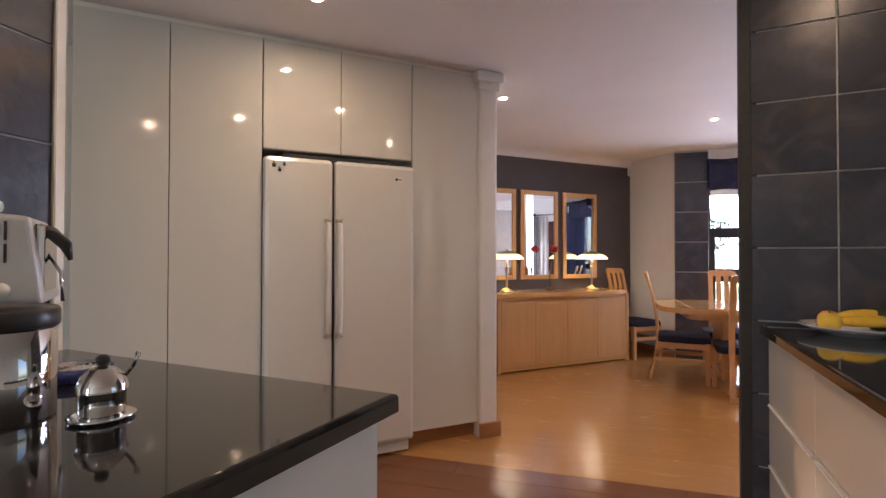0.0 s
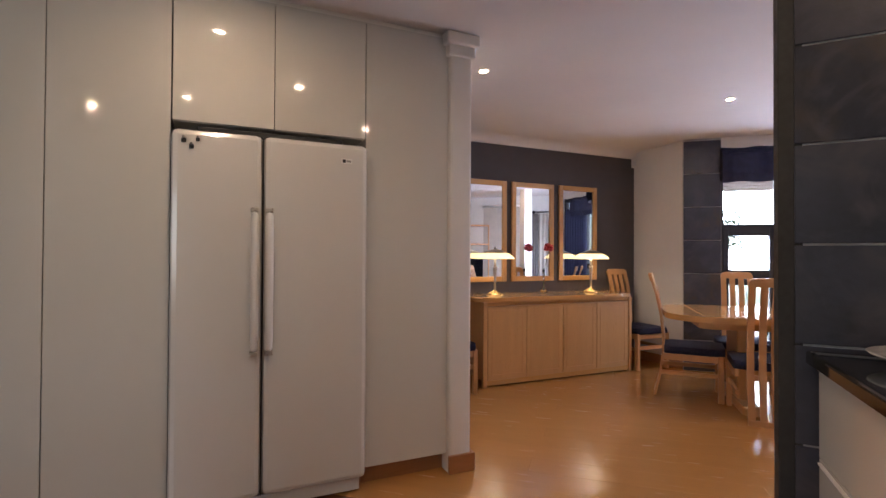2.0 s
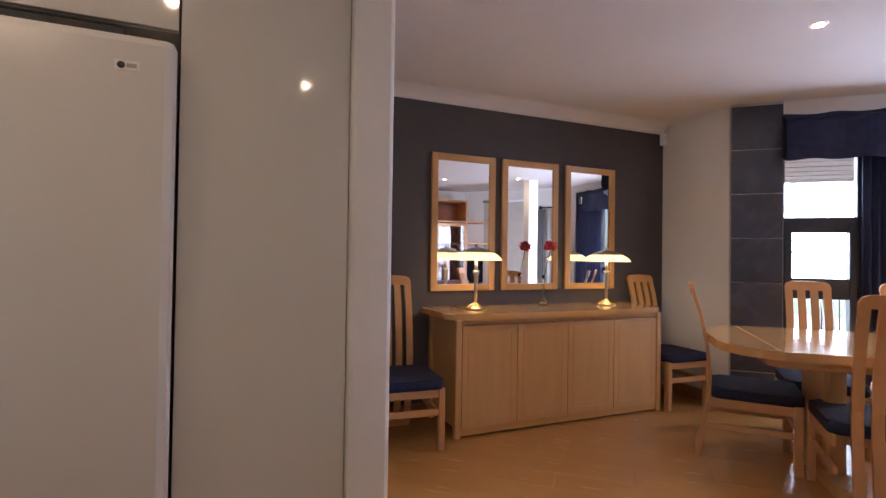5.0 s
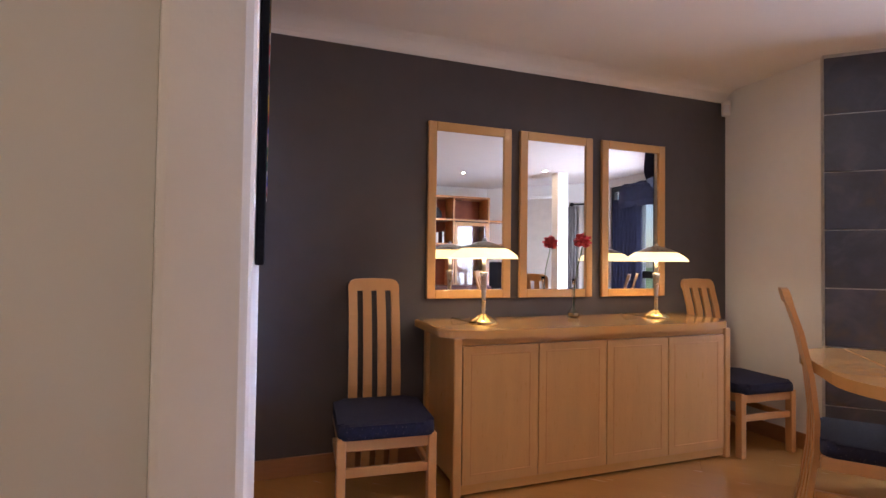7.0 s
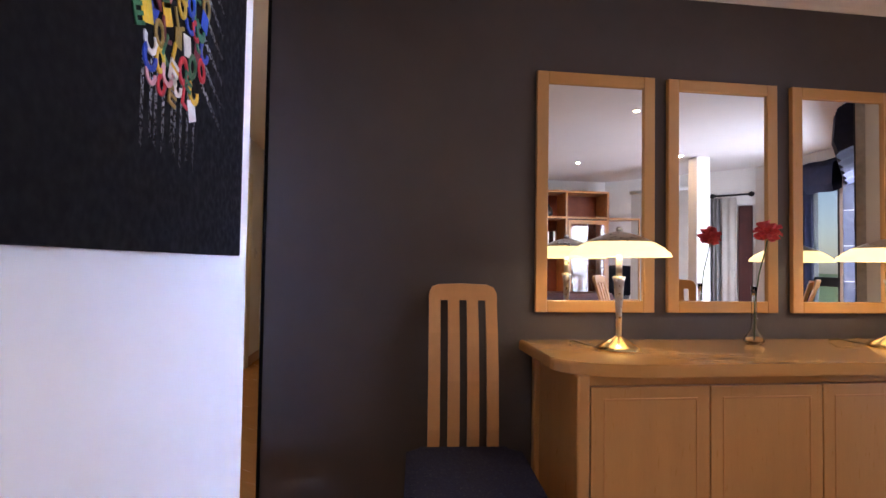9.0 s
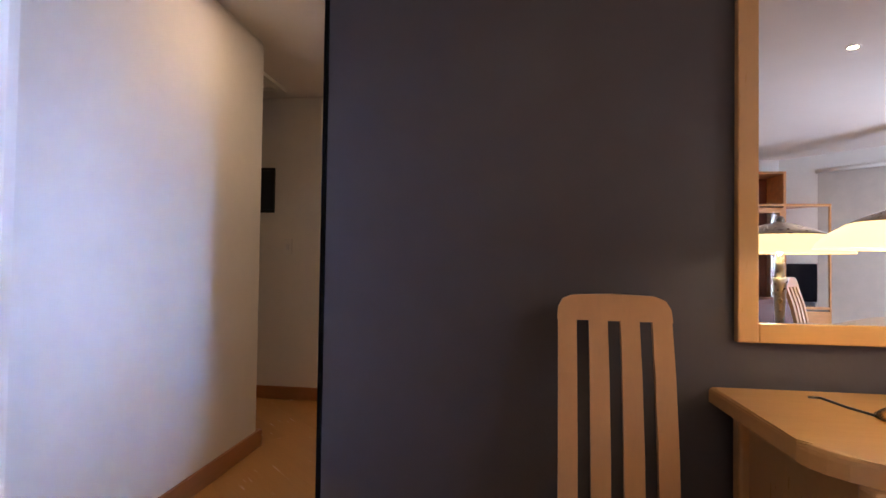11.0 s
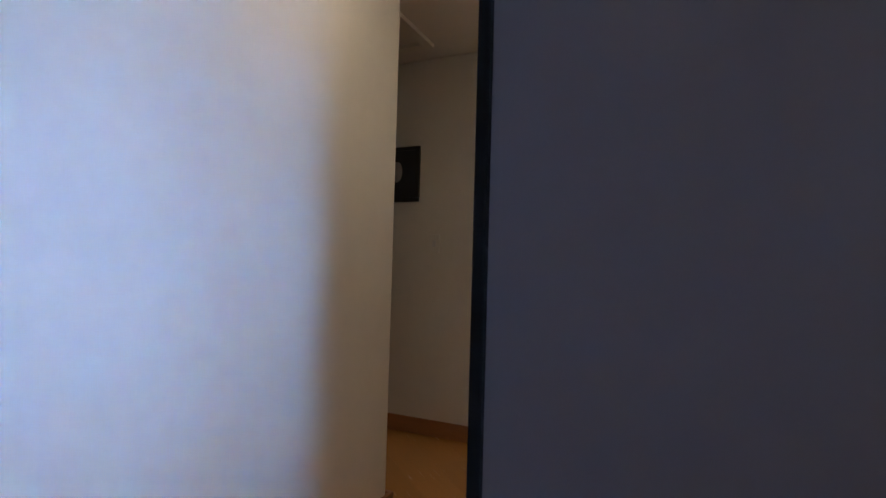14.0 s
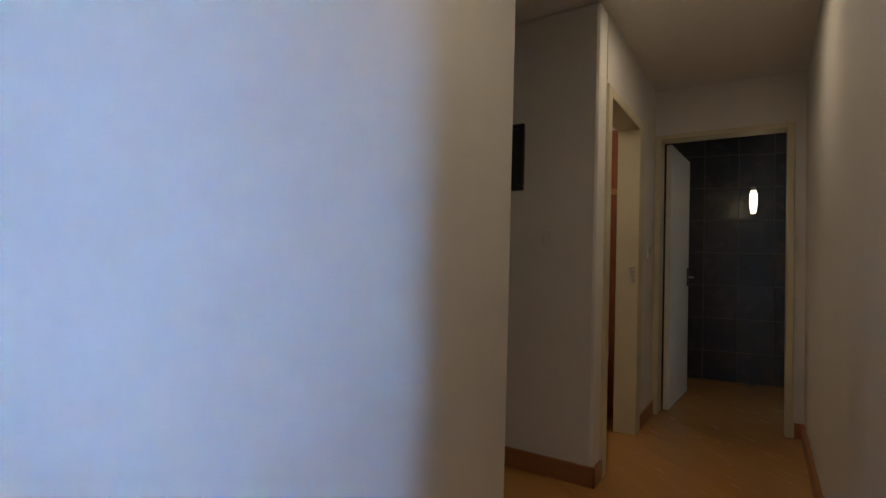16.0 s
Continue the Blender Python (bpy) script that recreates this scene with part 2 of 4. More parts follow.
def lathe(profile, n=32, cx=0.0, cy=0.0, bm=None, m=None):
    """A turned shape from (radius, height) pairs."""
    bm = bm or bmesh.new()
    rings = []
    for r, z in profile:
        if r < 1e-5:
            rings.append([bm.verts.new((cx, cy, z))])
        else:
            rings.append([bm.verts.new((cx + r * math.cos(2 * math.pi * i / n), cy + r * math.sin(2 * math.pi * i / n), z)) for i in range(n)])
    for a, b in zip(rings, rings[1:]):
        for i in range(n):
            j = (i + 1) % n
            if len(a) == 1 and len(b) > 1:
                bm.faces.new((a[0], b[j], b[i]))
            elif len(b) == 1 and len(a) > 1:
                bm.faces.new((a[i], a[j], b[0]))
            elif len(a) > 1:
                bm.faces.new((a[i], a[j], b[j], b[i]))
    if m is not None:
        bmesh.ops.transform(bm, matrix=m, verts=[v for ring in rings for v in ring])
    for f in bm.faces:
        f.smooth = True
    return bm


def prism(outline, z0, z1, bevel=0.0, bm=None, smooth=False):
    """An outline in x and y, raised from z0 to z1."""
    bm = bm or bmesh.new()
    lo = [bm.verts.new((x, y, z0)) for x, y in outline]
    hi = [bm.verts.new((x, y, z1)) for x, y in outline]
    n = len(lo)
    bm.faces.new(lo[::-1])
    top = bm.faces.new(hi)
    for i in range(n):
        f = bm.faces.new((lo[i], lo[(i + 1) % n], hi[(i + 1) % n], hi[i]))
        f.smooth = smooth
    if bevel > 0:
        es = [e for e in bm.edges if e in top.edges]
        bmesh.ops.bevel(bm, geom=es, offset=bevel, segments=3, profile=0.5, affect="EDGES")
    return bm


def tube(points, r, n=8, bm=None):
    """A round bar along points; r is one radius or one for each point."""
    bm = bm or bmesh.new()
    pts = [Vector(p) for p in points]
    rs = r if isinstance(r, (list, tuple)) else [r] * len(pts)
    rings = []
    for i, p in enumerate(pts):
        d = (pts[min(i + 1, len(pts) - 1)] - pts[max(i - 1, 0)]).normalized()
        u = d.cross(Vector((0, 0, 1)) if abs(d.z) < 0.9 else Vector((1, 0, 0))).normalized()
        w = d.cross(u)
        rings.append([bm.verts.new(p + (u * math.cos(2 * math.pi * k / n) + w * math.sin(2 * math.pi * k / n)) * rs[i]) for k in range(n)])
    for a, b in zip(rings, rings[1:]):
        for i in range(n):
            f = bm.faces.new((a[i], a[(i + 1) % n], b[(i + 1) % n], b[i]))
            f.smooth = True
    bm.faces.new(rings[0][::-1])
    bm.faces.new(rings[-1])
    return bm


def strip(profile, x0, x1, thick, bm=None):
    """A board that follows (y, z) pairs, between x0 and x1, of that thickness in y."""
    bm = bm or bmesh.new()
    rows = [[bm.verts.new((x, y + dy, z)) for x, dy in ((x0, 0), (x1, 0), (x1, -thick), (x0, -thick))] for y, z in profile]
    for a, b in zip(rows, rows[1:]):
        for i in range(4):
            bm.faces.new((a[i], a[(i + 1) % 4], b[(i + 1) % 4], b[i]))
    bm.faces.new(rows[0][::-1])
    bm.faces.new(rows[-1])
    return bm


def round_rect(x0, x1, y0, y1, r, n=8):
    pts = []
    for cx, cy, a0 in ((x1 - r, y1 - r, 0), (x0 + r, y1 - r, 90), (x0 + r, y0 + r, 180), (x1 - r, y0 + r, 270)):
        for i in range(n + 1):
            a = radians(a0 + 90 * i / n)
            pts.append((cx + r * math.cos(a), cy + r * math.sin(a)))
    return pts


def mesh_of(name, bm, material):
    bmesh.ops.recalc_face_normals(bm, faces=bm.faces)
    me = bpy.data.meshes.new(name)
    bm.to_mesh(me)
    bm.free()
    me.materials.append(M[material])
    return me


def part(name, bm, material, parent, label=""):
    ob = new(name, mesh_of(name, bm, material))
    ob.parent = parent
    if label:
        ob["label"] = label
    return ob


def thing(name, label, category, at=None, group="", kind=""):
    ob = new(name)
    ob.empty_display_size = 0.1
    if at is not None:
        ob.matrix_world = at
    return tagged(ob, label, category, group, kind)


def solid(name, bm, material, label, category, group="", kind=""):
    return tagged(new(name, mesh_of(name, bm, material)), label, category, group, kind)


def structure(name, bm, material, label, category):
    return solid(name, bm, material, label, category, "", "structure")


def pieces(name, parent, size, places, material, gap=0.003, bevel=0.002):
    """Alike flat pieces that share one mesh: size (w, d, h), places are matrices."""
    w, d, h = size
    me = mesh_of(name, box(-w / 2 + gap / 2, w / 2 - gap / 2, -d / 2 + gap / 2, d / 2 - gap / 2, 0, h, bevel), material)
    for p in places:
        ob = new(name, me)
        ob.parent = parent
        ob.matrix_local = p
    return me

# ---- the large structure ----
CEIL = 2.44
OUTLINE = [(-3.2, -2.2), (8.4, -2.2), (8.4, 1.79), (5.45, 4.446), (5.45, 11.0), (-3.2, 11.0)]
ground = structure("ground", box(-150, 150, -150, 150, -0.32, -0.22), "lawn", "green lawn reaching away beyond the terrace", "ground")
floor = structure("floor", prism(OUTLINE, -0.16, -0.012), "floor_dark", "varnished oak strip floor with a warm shine", "floor")
ceiling = structure("ceiling", prism(OUTLINE, CEIL, CEIL + 0.2), "ceiling", "smooth white painted ceiling with recessed lights", "ceiling")
structure("terrace", prism([(8.4, 1.79), (5.45, 4.446), (5.45, 9), (14, 9), (14, -3), (8.4, -3)], -0.2, -0.05), "deck", "pale paved terrace outside the glass door", "terrace")

wall_n = structure("wall_north", box(1.879, 5.45, 5.0, 5.14, -0.05, 2.355), "blue_wall", "slate blue painted dining room wall", "wall")
structure("wall_north_top", box(1.875, 5.45, 4.994, 5.14, 2.355, CEIL), "plaster", "white plaster band above the blue wall", "wall")
cove = bmesh.new()
prof = [(4.995, 2.36)] + [(4.995 - 0.14 + 0.14 * math.cos(radians(a)), CEIL - 0.085 + 0.085 * math.sin(radians(a))) for a in range(0, 91, 15)] + [(4.995, CEIL)]
rows = [[cove.verts.new((x, y, z)) for y, z in prof] for x in (1.9, 5.325)]
for i in range(len(prof)):
    j = (i + 1) % len(prof)
    cove.faces.new((rows[0][i], rows[0][j], rows[1][j], rows[1][i]))
cove.faces.new(rows[0])
cove.faces.new(rows[1][::-1])
structure("cove_trim", cove, "ceiling", "rounded white plaster cove along the ceiling edge", "trim")
structure("wall_end_trim", box(1.866, 1.879, 4.990, 5.07, 0, 2.40, 0.002), "black_edge", "narrow black edge strip closing the blue wall", "trim")
structure("wall_corridor_east", bm_box(box(1.875, 2.0, 5.14, 8.98, -0.05, CEIL, 0.0), 1.870, 1.8785, 5.0705, 5.14, -0.05, CEIL), "plaster", "white plaster corridor wall", "wall")
structure("wall_dining_east", box(5.33, 5.45, 4.27, 5.0, -0.05, CEIL), "plaster", "white plaster wall beside the dining window", "wall")

# partition behind the tall kitchen units, with the painting on its far face
structure("wall_partition", box(1.962, 2.097, 3.03, 3.88, -0.05, CEIL, 0.016), "plaster", "white plaster pier at the end of the kitchen units", "wall")
structure("wall_partition_back", box(-0.9, 1.962, 3.72, 3.88, -0.05, CEIL), "plaster", "white plaster wall behind the kitchen units", "wall")
structure("pier_cornice", bm_box(box(1.945, 2.112, 3.015, 3.4, 2.31, CEIL, 0.01), 1.925, 2.132, 2.995, 3.4, 2.37, CEIL - 0.002, 0.012), "plaster", "stepped white plaster cornice on the pier", "trim")

# hall and corridor
structure("wall_hall_west", box(0.76, 0.94, 3.90, 6.45, -0.05, CEIL, 0.03), "plaster", "white plaster hall wall in bluish daylight", "wall")
structure("wall_hall_picture", box(-1.0, 0.94, 7.44, 7.58, -0.05, CEIL, 0.02), "plaster", "cream lit plaster wall with a small picture", "wall")
structure("wall_hall_far_west", box(-1.1, -1.0, 3.72, 9.1, -0.05, CEIL), "plaster", "white plaster wall closing the side passage", "wall")
structure("wall_corridor_west", box(0.82, 0.94, 8.42, 8.98, -0.05, CEIL), "plaster", "white plaster corridor wall by the doors", "wall")
structure("wall_corridor_west_head", box(0.82, 0.94, 7.58, 8.42, 2.05, CEIL), "plaster", "white plaster above the side door", "wall")
structure("wall_corridor_end", bm_box(bm_box(box(0.82, 0.978, 8.98, 9.1, -0.05, CEIL), 1.775, 2.0, 8.98, 9.1, -0.05, CEIL), 0.978, 1.775, 8.98, 9.1, 2.09, CEIL), "plaster", "white plaster wall around the bathroom door", "wall")
structure("wall_side_room", bm_box(box(-1.0, 0.82, 8.98, 9.1, -0.05, CEIL), -1.0, -0.95, 7.58, 8.98, -0.05, CEIL), "plaster", "plain white wall of the side room", "wall")
structure("wall_bath_west", box(0.5, 0.6, 9.1, 10.64, -0.05, CEIL), "plaster", "plain bathroom wall", "wall")
structure("wall_bath_east", box(2.3, 2.4, 9.1, 10.86, -0.05, CEIL), "plaster", "plain bathroom wall", "wall")
BATH = Matrix.Translation((1.4, 10.6, 0)) @ Matrix.Rotation(radians(10.3), 4, "Z")
wall_bath = structure("wall_bath_north", box(-0.95, 1.0, 0, 0.12, -0.05, CEIL, 0, BATH), "grout_dark", "bathroom wall in dark slate tiles", "wall")

# closing walls of kitchen and living room
structure("wall_kitchen_south", box(-3.2, 3.75, -2.2, -2.0, -0.05, CEIL), "plaster", "plain white kitchen wall", "wall")
structure("wall_kitchen_west", bm_box(bm_box(bm_box(box(-3.2, -3.0, -2.0, -1.35, -0.05, CEIL), -3.2, -3.0, 0.35, 3.72, -0.05, CEIL), -3.2, -3.0, -1.35, 0.35, -0.05, 0.85), -3.2, -3.0, -1.35, 0.35, 2.05, CEIL), "plaster", "plain white kitchen wall with a window", "wall")
structure("wall_living_south", box(3.62, 6.3, -0.42, -0.3, -0.05, CEIL), "plaster", "plain pale living room wall", "wall")


def kbox(a0, a1, b0, b1, z0, z1, bevel=0.0):
    return box(a0, a1, b0, b1, z0, z1, bevel, KTURN)


# KTURN puts (a, b) on the turned grid
column = structure("wall_slate_column", kbox(1.07, 1.43, 6.73, 6.95, -0.05, CEIL), "grout", "column faced with dark slate tiles", "wall")
structure("wall_window_head", kbox(1.43, 4.0, 6.73, 6.95, 2.33, CEIL), "plaster", "white plaster strip above the blind", "wall")
pier = structure("wall_slate_pier", kbox(3.3, 3.66, 6.58, 6.95, -0.05, CEIL), "grout", "pier faced with dark slate tiles", "wall")
structure("wall_bay", bm_box(bm_box(bm_box(kbox(4.5, 4.62, 2.9, 4.08, -0.05, CEIL), 4.5, 4.62, 4.86, 5.66, -0.05, CEIL, 0, KTURN), 4.5, 4.62, 4.08, 4.86, -0.05, 0.15, 0, KTURN), 4.5, 4.62, 4.08, 4.86, 2.25, CEIL, 0, KTURN), "plaster", "white wall with a tall bay window", "wall")
structure("wall_living_east", bm_box(bm_box(box(7.13, 7.25, 1.1, 1.36, -0.05, CEIL), 7.13, 7.25, 1.36, 2.43, 2.33, CEIL), 7.13, 7.25, 2.38, 2.50, -0.05, CEIL), "plaster", "white wall round the living room window", "wall")
# the slate wall between kitchen and living room
NV, RV = Vector((0.61, -0.792)), Vector((0.792, 0.61))
NTURN = Matrix.Translation((2.365, 1.455, 0)) @ Matrix(((NV.x, RV.x, 0, 0), (NV.y, RV.y, 0, 0), (0, 0, 1, 0), (0, 0, 0, 1)))
wall_slate = structure("wall_slate_kitchen", box(0.012, 2.25, 0.0, 0.10, -0.05, CEIL, 0, NTURN), "grout", "kitchen wall faced with dark slate tiles", "wall")
structure("slate_wall_end_trim", box(-0.05, 0.012, -0.004, 0.105, 0, CEIL, 0.004, NTURN), "gap", "dark edge strip on the slate wall end", "trim")
# the slate wall at the far left of the kitchen
LV = Vector((-0.64, -0.768))
LTURN = Matrix.Translation((-0.085, 1.985, 0)) @ Matrix(((LV.x, -LV.y, 0, 0), (LV.y, LV.x, 0, 0), (0, 0, 1, 0), (0, 0, 0, 1)))
wall_left = structure("wall_slate_left", box(0.0, 2.6, -0.14, -0.02, -0.05, CEIL, 0, LTURN), "grout", "kitchen side wall in dark slate tiles", "wall")
structure("slate_corner_trim", box(-0.03, 0.0, -0.14, -0.002, 0, CEIL, 0.003, LTURN), "white_paint", "white corner trim beside the slate tiles", "trim")

# skirtings
for nm, bb in (("skirting_pier", bm_box(box(1.955, 2.115, 3.01, 3.03, 0, 0.1, 0.004), 2.097, 2.115, 3.03, 3.88, 0, 0.1, 0.004)),
               ("skirting_blue_wall", box(1.9, 5.33, 4.982, 5.0, 0, 0.1, 0.004)),
               ("skirting_dining_east", box(5.312, 5.33, 4.27, 4.98, 0, 0.1, 0.004)),
               ("skirting_hall", bm_box(box(0.94, 0.958, 3.90, 6.468, 0, 0.1, 0.004), 0.76, 0.958, 6.45, 6.468, 0, 0.1, 0.004)),
               ("skirting_picture", bm_box(box(-1.0, 0.955, 7.422, 7.44, 0, 0.1, 0.004), 0.94, 0.955, 7.422, 7.56, 0, 0.1, 0.004)),
               ("skirting_corridor_west", box(0.94, 0.955, 8.5, 8.98, 0, 0.1, 0.004)),
               ("skirting_corridor_east", bm_box(box(1.857, 1.8745, 5.072, 8.98, 0, 0.1, 0.004), 1.82, 1.857, 8.962, 8.98, 0, 0.1, 0.004))):
    structure(nm, bb, "skirting", "reddish varnished wooden skirting board", "skirting")

# ---- kitchen ----


def tall_unit(x0, x1, z0, z1, label):
    u = thing("kitchen_cabinet", label, "cabinet", pose(x0, 3.06, 0), "white kitchen units")
    w = x1 - x0
    part("body", box(0.002, w - 0.002, 0.02, 0.62, z0, z1), "gloss_white", u)
    part("door", box(0.002, w - 0.002, 0.0, 0.018, z0 + 0.002, z1 - 0.002, 0.0015), "gloss_white", u)
    if z0 < 0.5:
        part("plinth", box(0, w, 0.06, 0.08, 0, z0), "skirting", u)
    return u


tall_unit(-0.27, 0.145, 0.1, 2.415, "tall handleless gloss white kitchen cabinet")
tall_unit(0.145, 0.598, 0.1, 2.415, "tall handleless gloss white kitchen cabinet beside the fridge")
tall_unit(0.600, 1.036, 1.80, 2.415, "gloss white wall cabinet above the fridge")
tall_unit(1.036, 1.486, 1.80, 2.415, "gloss white wall cabinet above the fridge")
tall_unit(1.488, 1.961, 0.1, 2.415, "tall gloss white cabinet beside the pier")
structure("unit_top_filler", box(-0.27, 1.961, 3.075, 3.6, 2.415, CEIL), "white_paint", "white strip between cabinets and ceiling", "trim")

fridge = thing("fridge", "white side by side fridge freezer between the cabinets", "fridge", pose(0.602, 3.0, 0))
part("body", box(0.0, 0.876, 0.06, 0.66, 0.06, 1.75, 0.006), "fridge", fridge)
for nm, x0, x1, hx in (("freezer_door", 0.0, 0.379, 0.343), ("fridge_door", 0.385, 0.883, 0.408)):
    d = part(nm, box(x0, x1, 0.0, 0.055, 0.075, 1.755, 0.026), "fridge", fridge)
    h = part("handle", tube([(hx, -0.022, 0.752), (hx, -0.032, 0.77), (hx, -0.042, 0.84), (hx, -0.048, 1.075), (hx, -0.042, 1.31), (hx, -0.032, 1.38), (hx, -0.022, 1.398)], [0.015, 0.016, 0.017, 0.017, 0.017, 0.016, 0.015], 12), "white_plastic", d, "long white bar handle")
    for z in (0.745, 1.404):
        part("handle_cap", box(hx - 0.018, hx + 0.018, -0.036, 0.0, z - 0.011, z + 0.011, 0.005), "nickel", h, "silver end cap")
part("gasket", box(0.380, 0.384, 0.01, 0.05, 0.08, 1.75), "gap", fridge)
part("kick_grille", box(0.01, 0.856, 0.03, 0.06, 0.012, 0.072, 0.004), "fridge", fridge)
# dark colour puts in the shade between fridge top and wall cabinets
part("hinge_gap_strip", box(0.10, 0.76, 0.03, 0.10, 1.752, 1.775, 0.004), "gap", fridge, "dark hinge strip coloured as the shaded gap above the fridge")
for x in (0.06, 0.79):
    part("foot", lathe([(0.0, 0.0), (0.02, 0.0), (0.02, 0.03), (0.0, 0.03)], 12, x, 0.07), "black", fridge)
badge = part("badge", box(0.745, 0.80, -0.002, 0.0, 1.655, 1.68), "white_plastic", fridge, "small pale badge plate")
part("badge_mark", lathe([(0, 0), (0.009, 0), (0.009, 0.0015), (0, 0.0015)], 14, 0, 0, None, Matrix.Translation((0.76, -0.002, 1.667)) @ Matrix.Rotation(radians(90), 4, "X")), "black", badge)
part("badge_bar", box(0.772, 0.794, -0.0032, -0.002, 1.662, 1.672), "grey_plastic", badge)
for i, (x, z, s) in enumerate(((0.045, 1.70, 0.02), (0.075, 1.675, 0.018), (0.10, 1.708, 0.016))):
    mg = thing("fridge_magnet", "small dark figure magnet on the freezer door", "magnet", pose(0.607 + x, 2.999, z), "fridge magnets")
    part("body", box(-s / 2, s / 2, -0.008, 0, -s / 2, s * 0.5, 0.003), "black", mg)
    part("top", lathe([(0, -s * 0.4), (s * 0.35, -s * 0.2), (s * 0.4, 0), (s * 0.3, s * 0.3), (0, s * 0.4)], 10, 0, 0, None, Matrix.Translation((0, -0.006, s * 0.75))), "grey_plastic", mg)

# peninsula with black granite top
E1, E2 = Vector((-0.64, 0.768)), Vector((-0.79, -0.613))
P0 = Vector((0.677, 1.088))


def PEN(s, t):
    return P0 + E1 * s + E2 * t


def quad(o, s0, s1, t0, t1):
    return [tuple(o(*c)) for c in ((s0, t0), (s1, t0), (s1, t1), (s0, t1))]


pen = thing("kitchen_island_unit", "white kitchen peninsula base below the granite top", "cabinet")
part("body", prism(quad(PEN, 0.05, 1.1, 0.03, 0.72), 0.1, 0.893), "gloss_white", pen)
part("end_panel", prism(quad(PEN, 0.03, 0.05, 0.03, 0.72), 0.1, 0.893), "gloss_white", pen)
part("plinth", prism(quad(PEN, 0.09, 1.1, 0.08, 0.68), 0.0, 0.1), "skirting", pen)
solid("granite_worktop", prism(quad(PEN, 0, 1.12, 0, 0.75), 0.893, 0.93, 0.01), "granite", "polished black granite worktop with rounded edge", "worktop")

R0, RD, RN = Vector((2.364, 1.436)), Vector((-0.736, -0.677)), Vector((0.61, -0.792))


def RC(s, t):
    return R0 + RD * s + RN * t


rcu = thing("kitchen_counter_unit", "white gloss drawer unit under the black worktop", "cabinet")
part("body", prism(quad(RC, 0.012, 2.4, 0.05, 0.62), 0.1, 0.893), "gloss_white", rcu)
for k in range(4):
    for z0, z1 in ((0.11, 0.38), (0.385, 0.62), (0.625, 0.888)):
        dr = part("drawer_front", prism(quad(RC, 0.014 + k * 0.59, 0.60 + k * 0.59, 0.03, 0.048), z0, z1), "gloss_white", rcu)
        part("grip_edge", prism(quad(RC, 0.03 + k * 0.59, 0.585 + k * 0.59, 0.022, 0.03), z1 - 0.012, z1 - 0.006), "white_plastic", dr, "thin white grip edge")
part("plinth", prism(quad(RC, 0.012, 2.4, 0.09, 0.6), 0.0, 0.1), "grey_plastic", rcu)
solid("granite_worktop", prism(quad(RC, 0.012, 2.42, 0, 0.65), 0.893, 0.93, 0.01), "granite", "polished black granite worktop below the slate wall", "worktop")

# things on the peninsula
pot = thing("sugar_pot", "polished metal sugar pot with domed lid and spoon", "sugar pot", pose(0.170, 1.155, 0.93))
pot.scale = (0.88, 0.88, 0.84)
part("saucer", lathe([(0, 0.0), (0.05, 0.0), (0.056, 0.004), (0.058, 0.008), (0.05, 0.01), (0, 0.01)], 32), "chrome", pot)
part("bowl", lathe([(0, 0.01), (0.036, 0.01), (0.04, 0.014), (0.04, 0.055), (0.043, 0.058), (0.038, 0.06), (0, 0.06)], 32), "chrome", pot)
lid = part("lid", lathe([(0.044, 0.06), (0.043, 0.068), (0.036, 0.086), (0.022, 0.10), (0.008, 0.105), (0, 0.105)], 32), "chrome", pot)
part("knob", lathe([(0, 0.104), (0.009, 0.106), (0.013, 0.114), (0.012, 0.122), (0.006, 0.127), (0, 0.128)], 16), "black", lid, "black ball knob")
part("spoon", tube([(0.03, 0.01, 0.07), (0.05, 0.012, 0.10), (0.058, 0.014, 0.125)], [0.003, 0.004, 0.006], 6), "chrome", pot)
can = thing("coffee_canister", "polished steel canister with black lid", "canister", pose(0.018, 1.215, 0.93))
part("body", lathe([(0, 0), (0.074, 0), (0.076, 0.004), (0.076, 0.15), (0.072, 0.154), (0, 0.154)], 40), "chrome", can)
part("lid", lathe([(0, 0.154), (0.078, 0.154), (0.08, 0.158), (0.08, 0.182), (0.076, 0.187), (0, 0.189)], 40), "black", can)

cm = thing("coffee_machine", "silver bean-to-cup coffee machine with vents", "coffee machine", pose(-0.138, 1.484, 0.93, 0, 0, -84))
cm.scale = (0.78, 0.81, 0.88)
part("base", box(-0.15, 0.15, -0.2, 0.2, 0.0, 0.05, 0.01), "black", cm)
part("rear_body", box(-0.145, 0.145, -0.19, 0.06, 0.05, 0.21, 0.01), "black", cm)
hood = bmesh.new()
prof = [(-0.19, 0.20), (0.20, 0.20), (0.17, 0.40), (-0.17, 0.43), (-0.19, 0.40)]
ra = [hood.verts.new((-0.15, y, z)) for y, z in prof]
rb = [hood.verts.new((0.15, y, z)) for y, z in prof]
for i in range(5):
    hood.faces.new((ra[i], ra[(i + 1) % 5], rb[(i + 1) % 5], rb[i]))
hood.faces.new(ra[::-1])
hood.faces.new(rb)
bmesh.ops.bevel(hood, geom=list(hood.edges), offset=0.012, segments=3, profile=0.5, affect="EDGES")
hd = part("hood", hood, "steel", cm)
# chrome plate added so that this side of the hood looks lit
part("lit_side_plate", box(-0.10, 0.12, 0.178, 0.196, 0.215, 0.385, 0.006), "chrome", cm, "bright metal plate for the lit side of the hood")
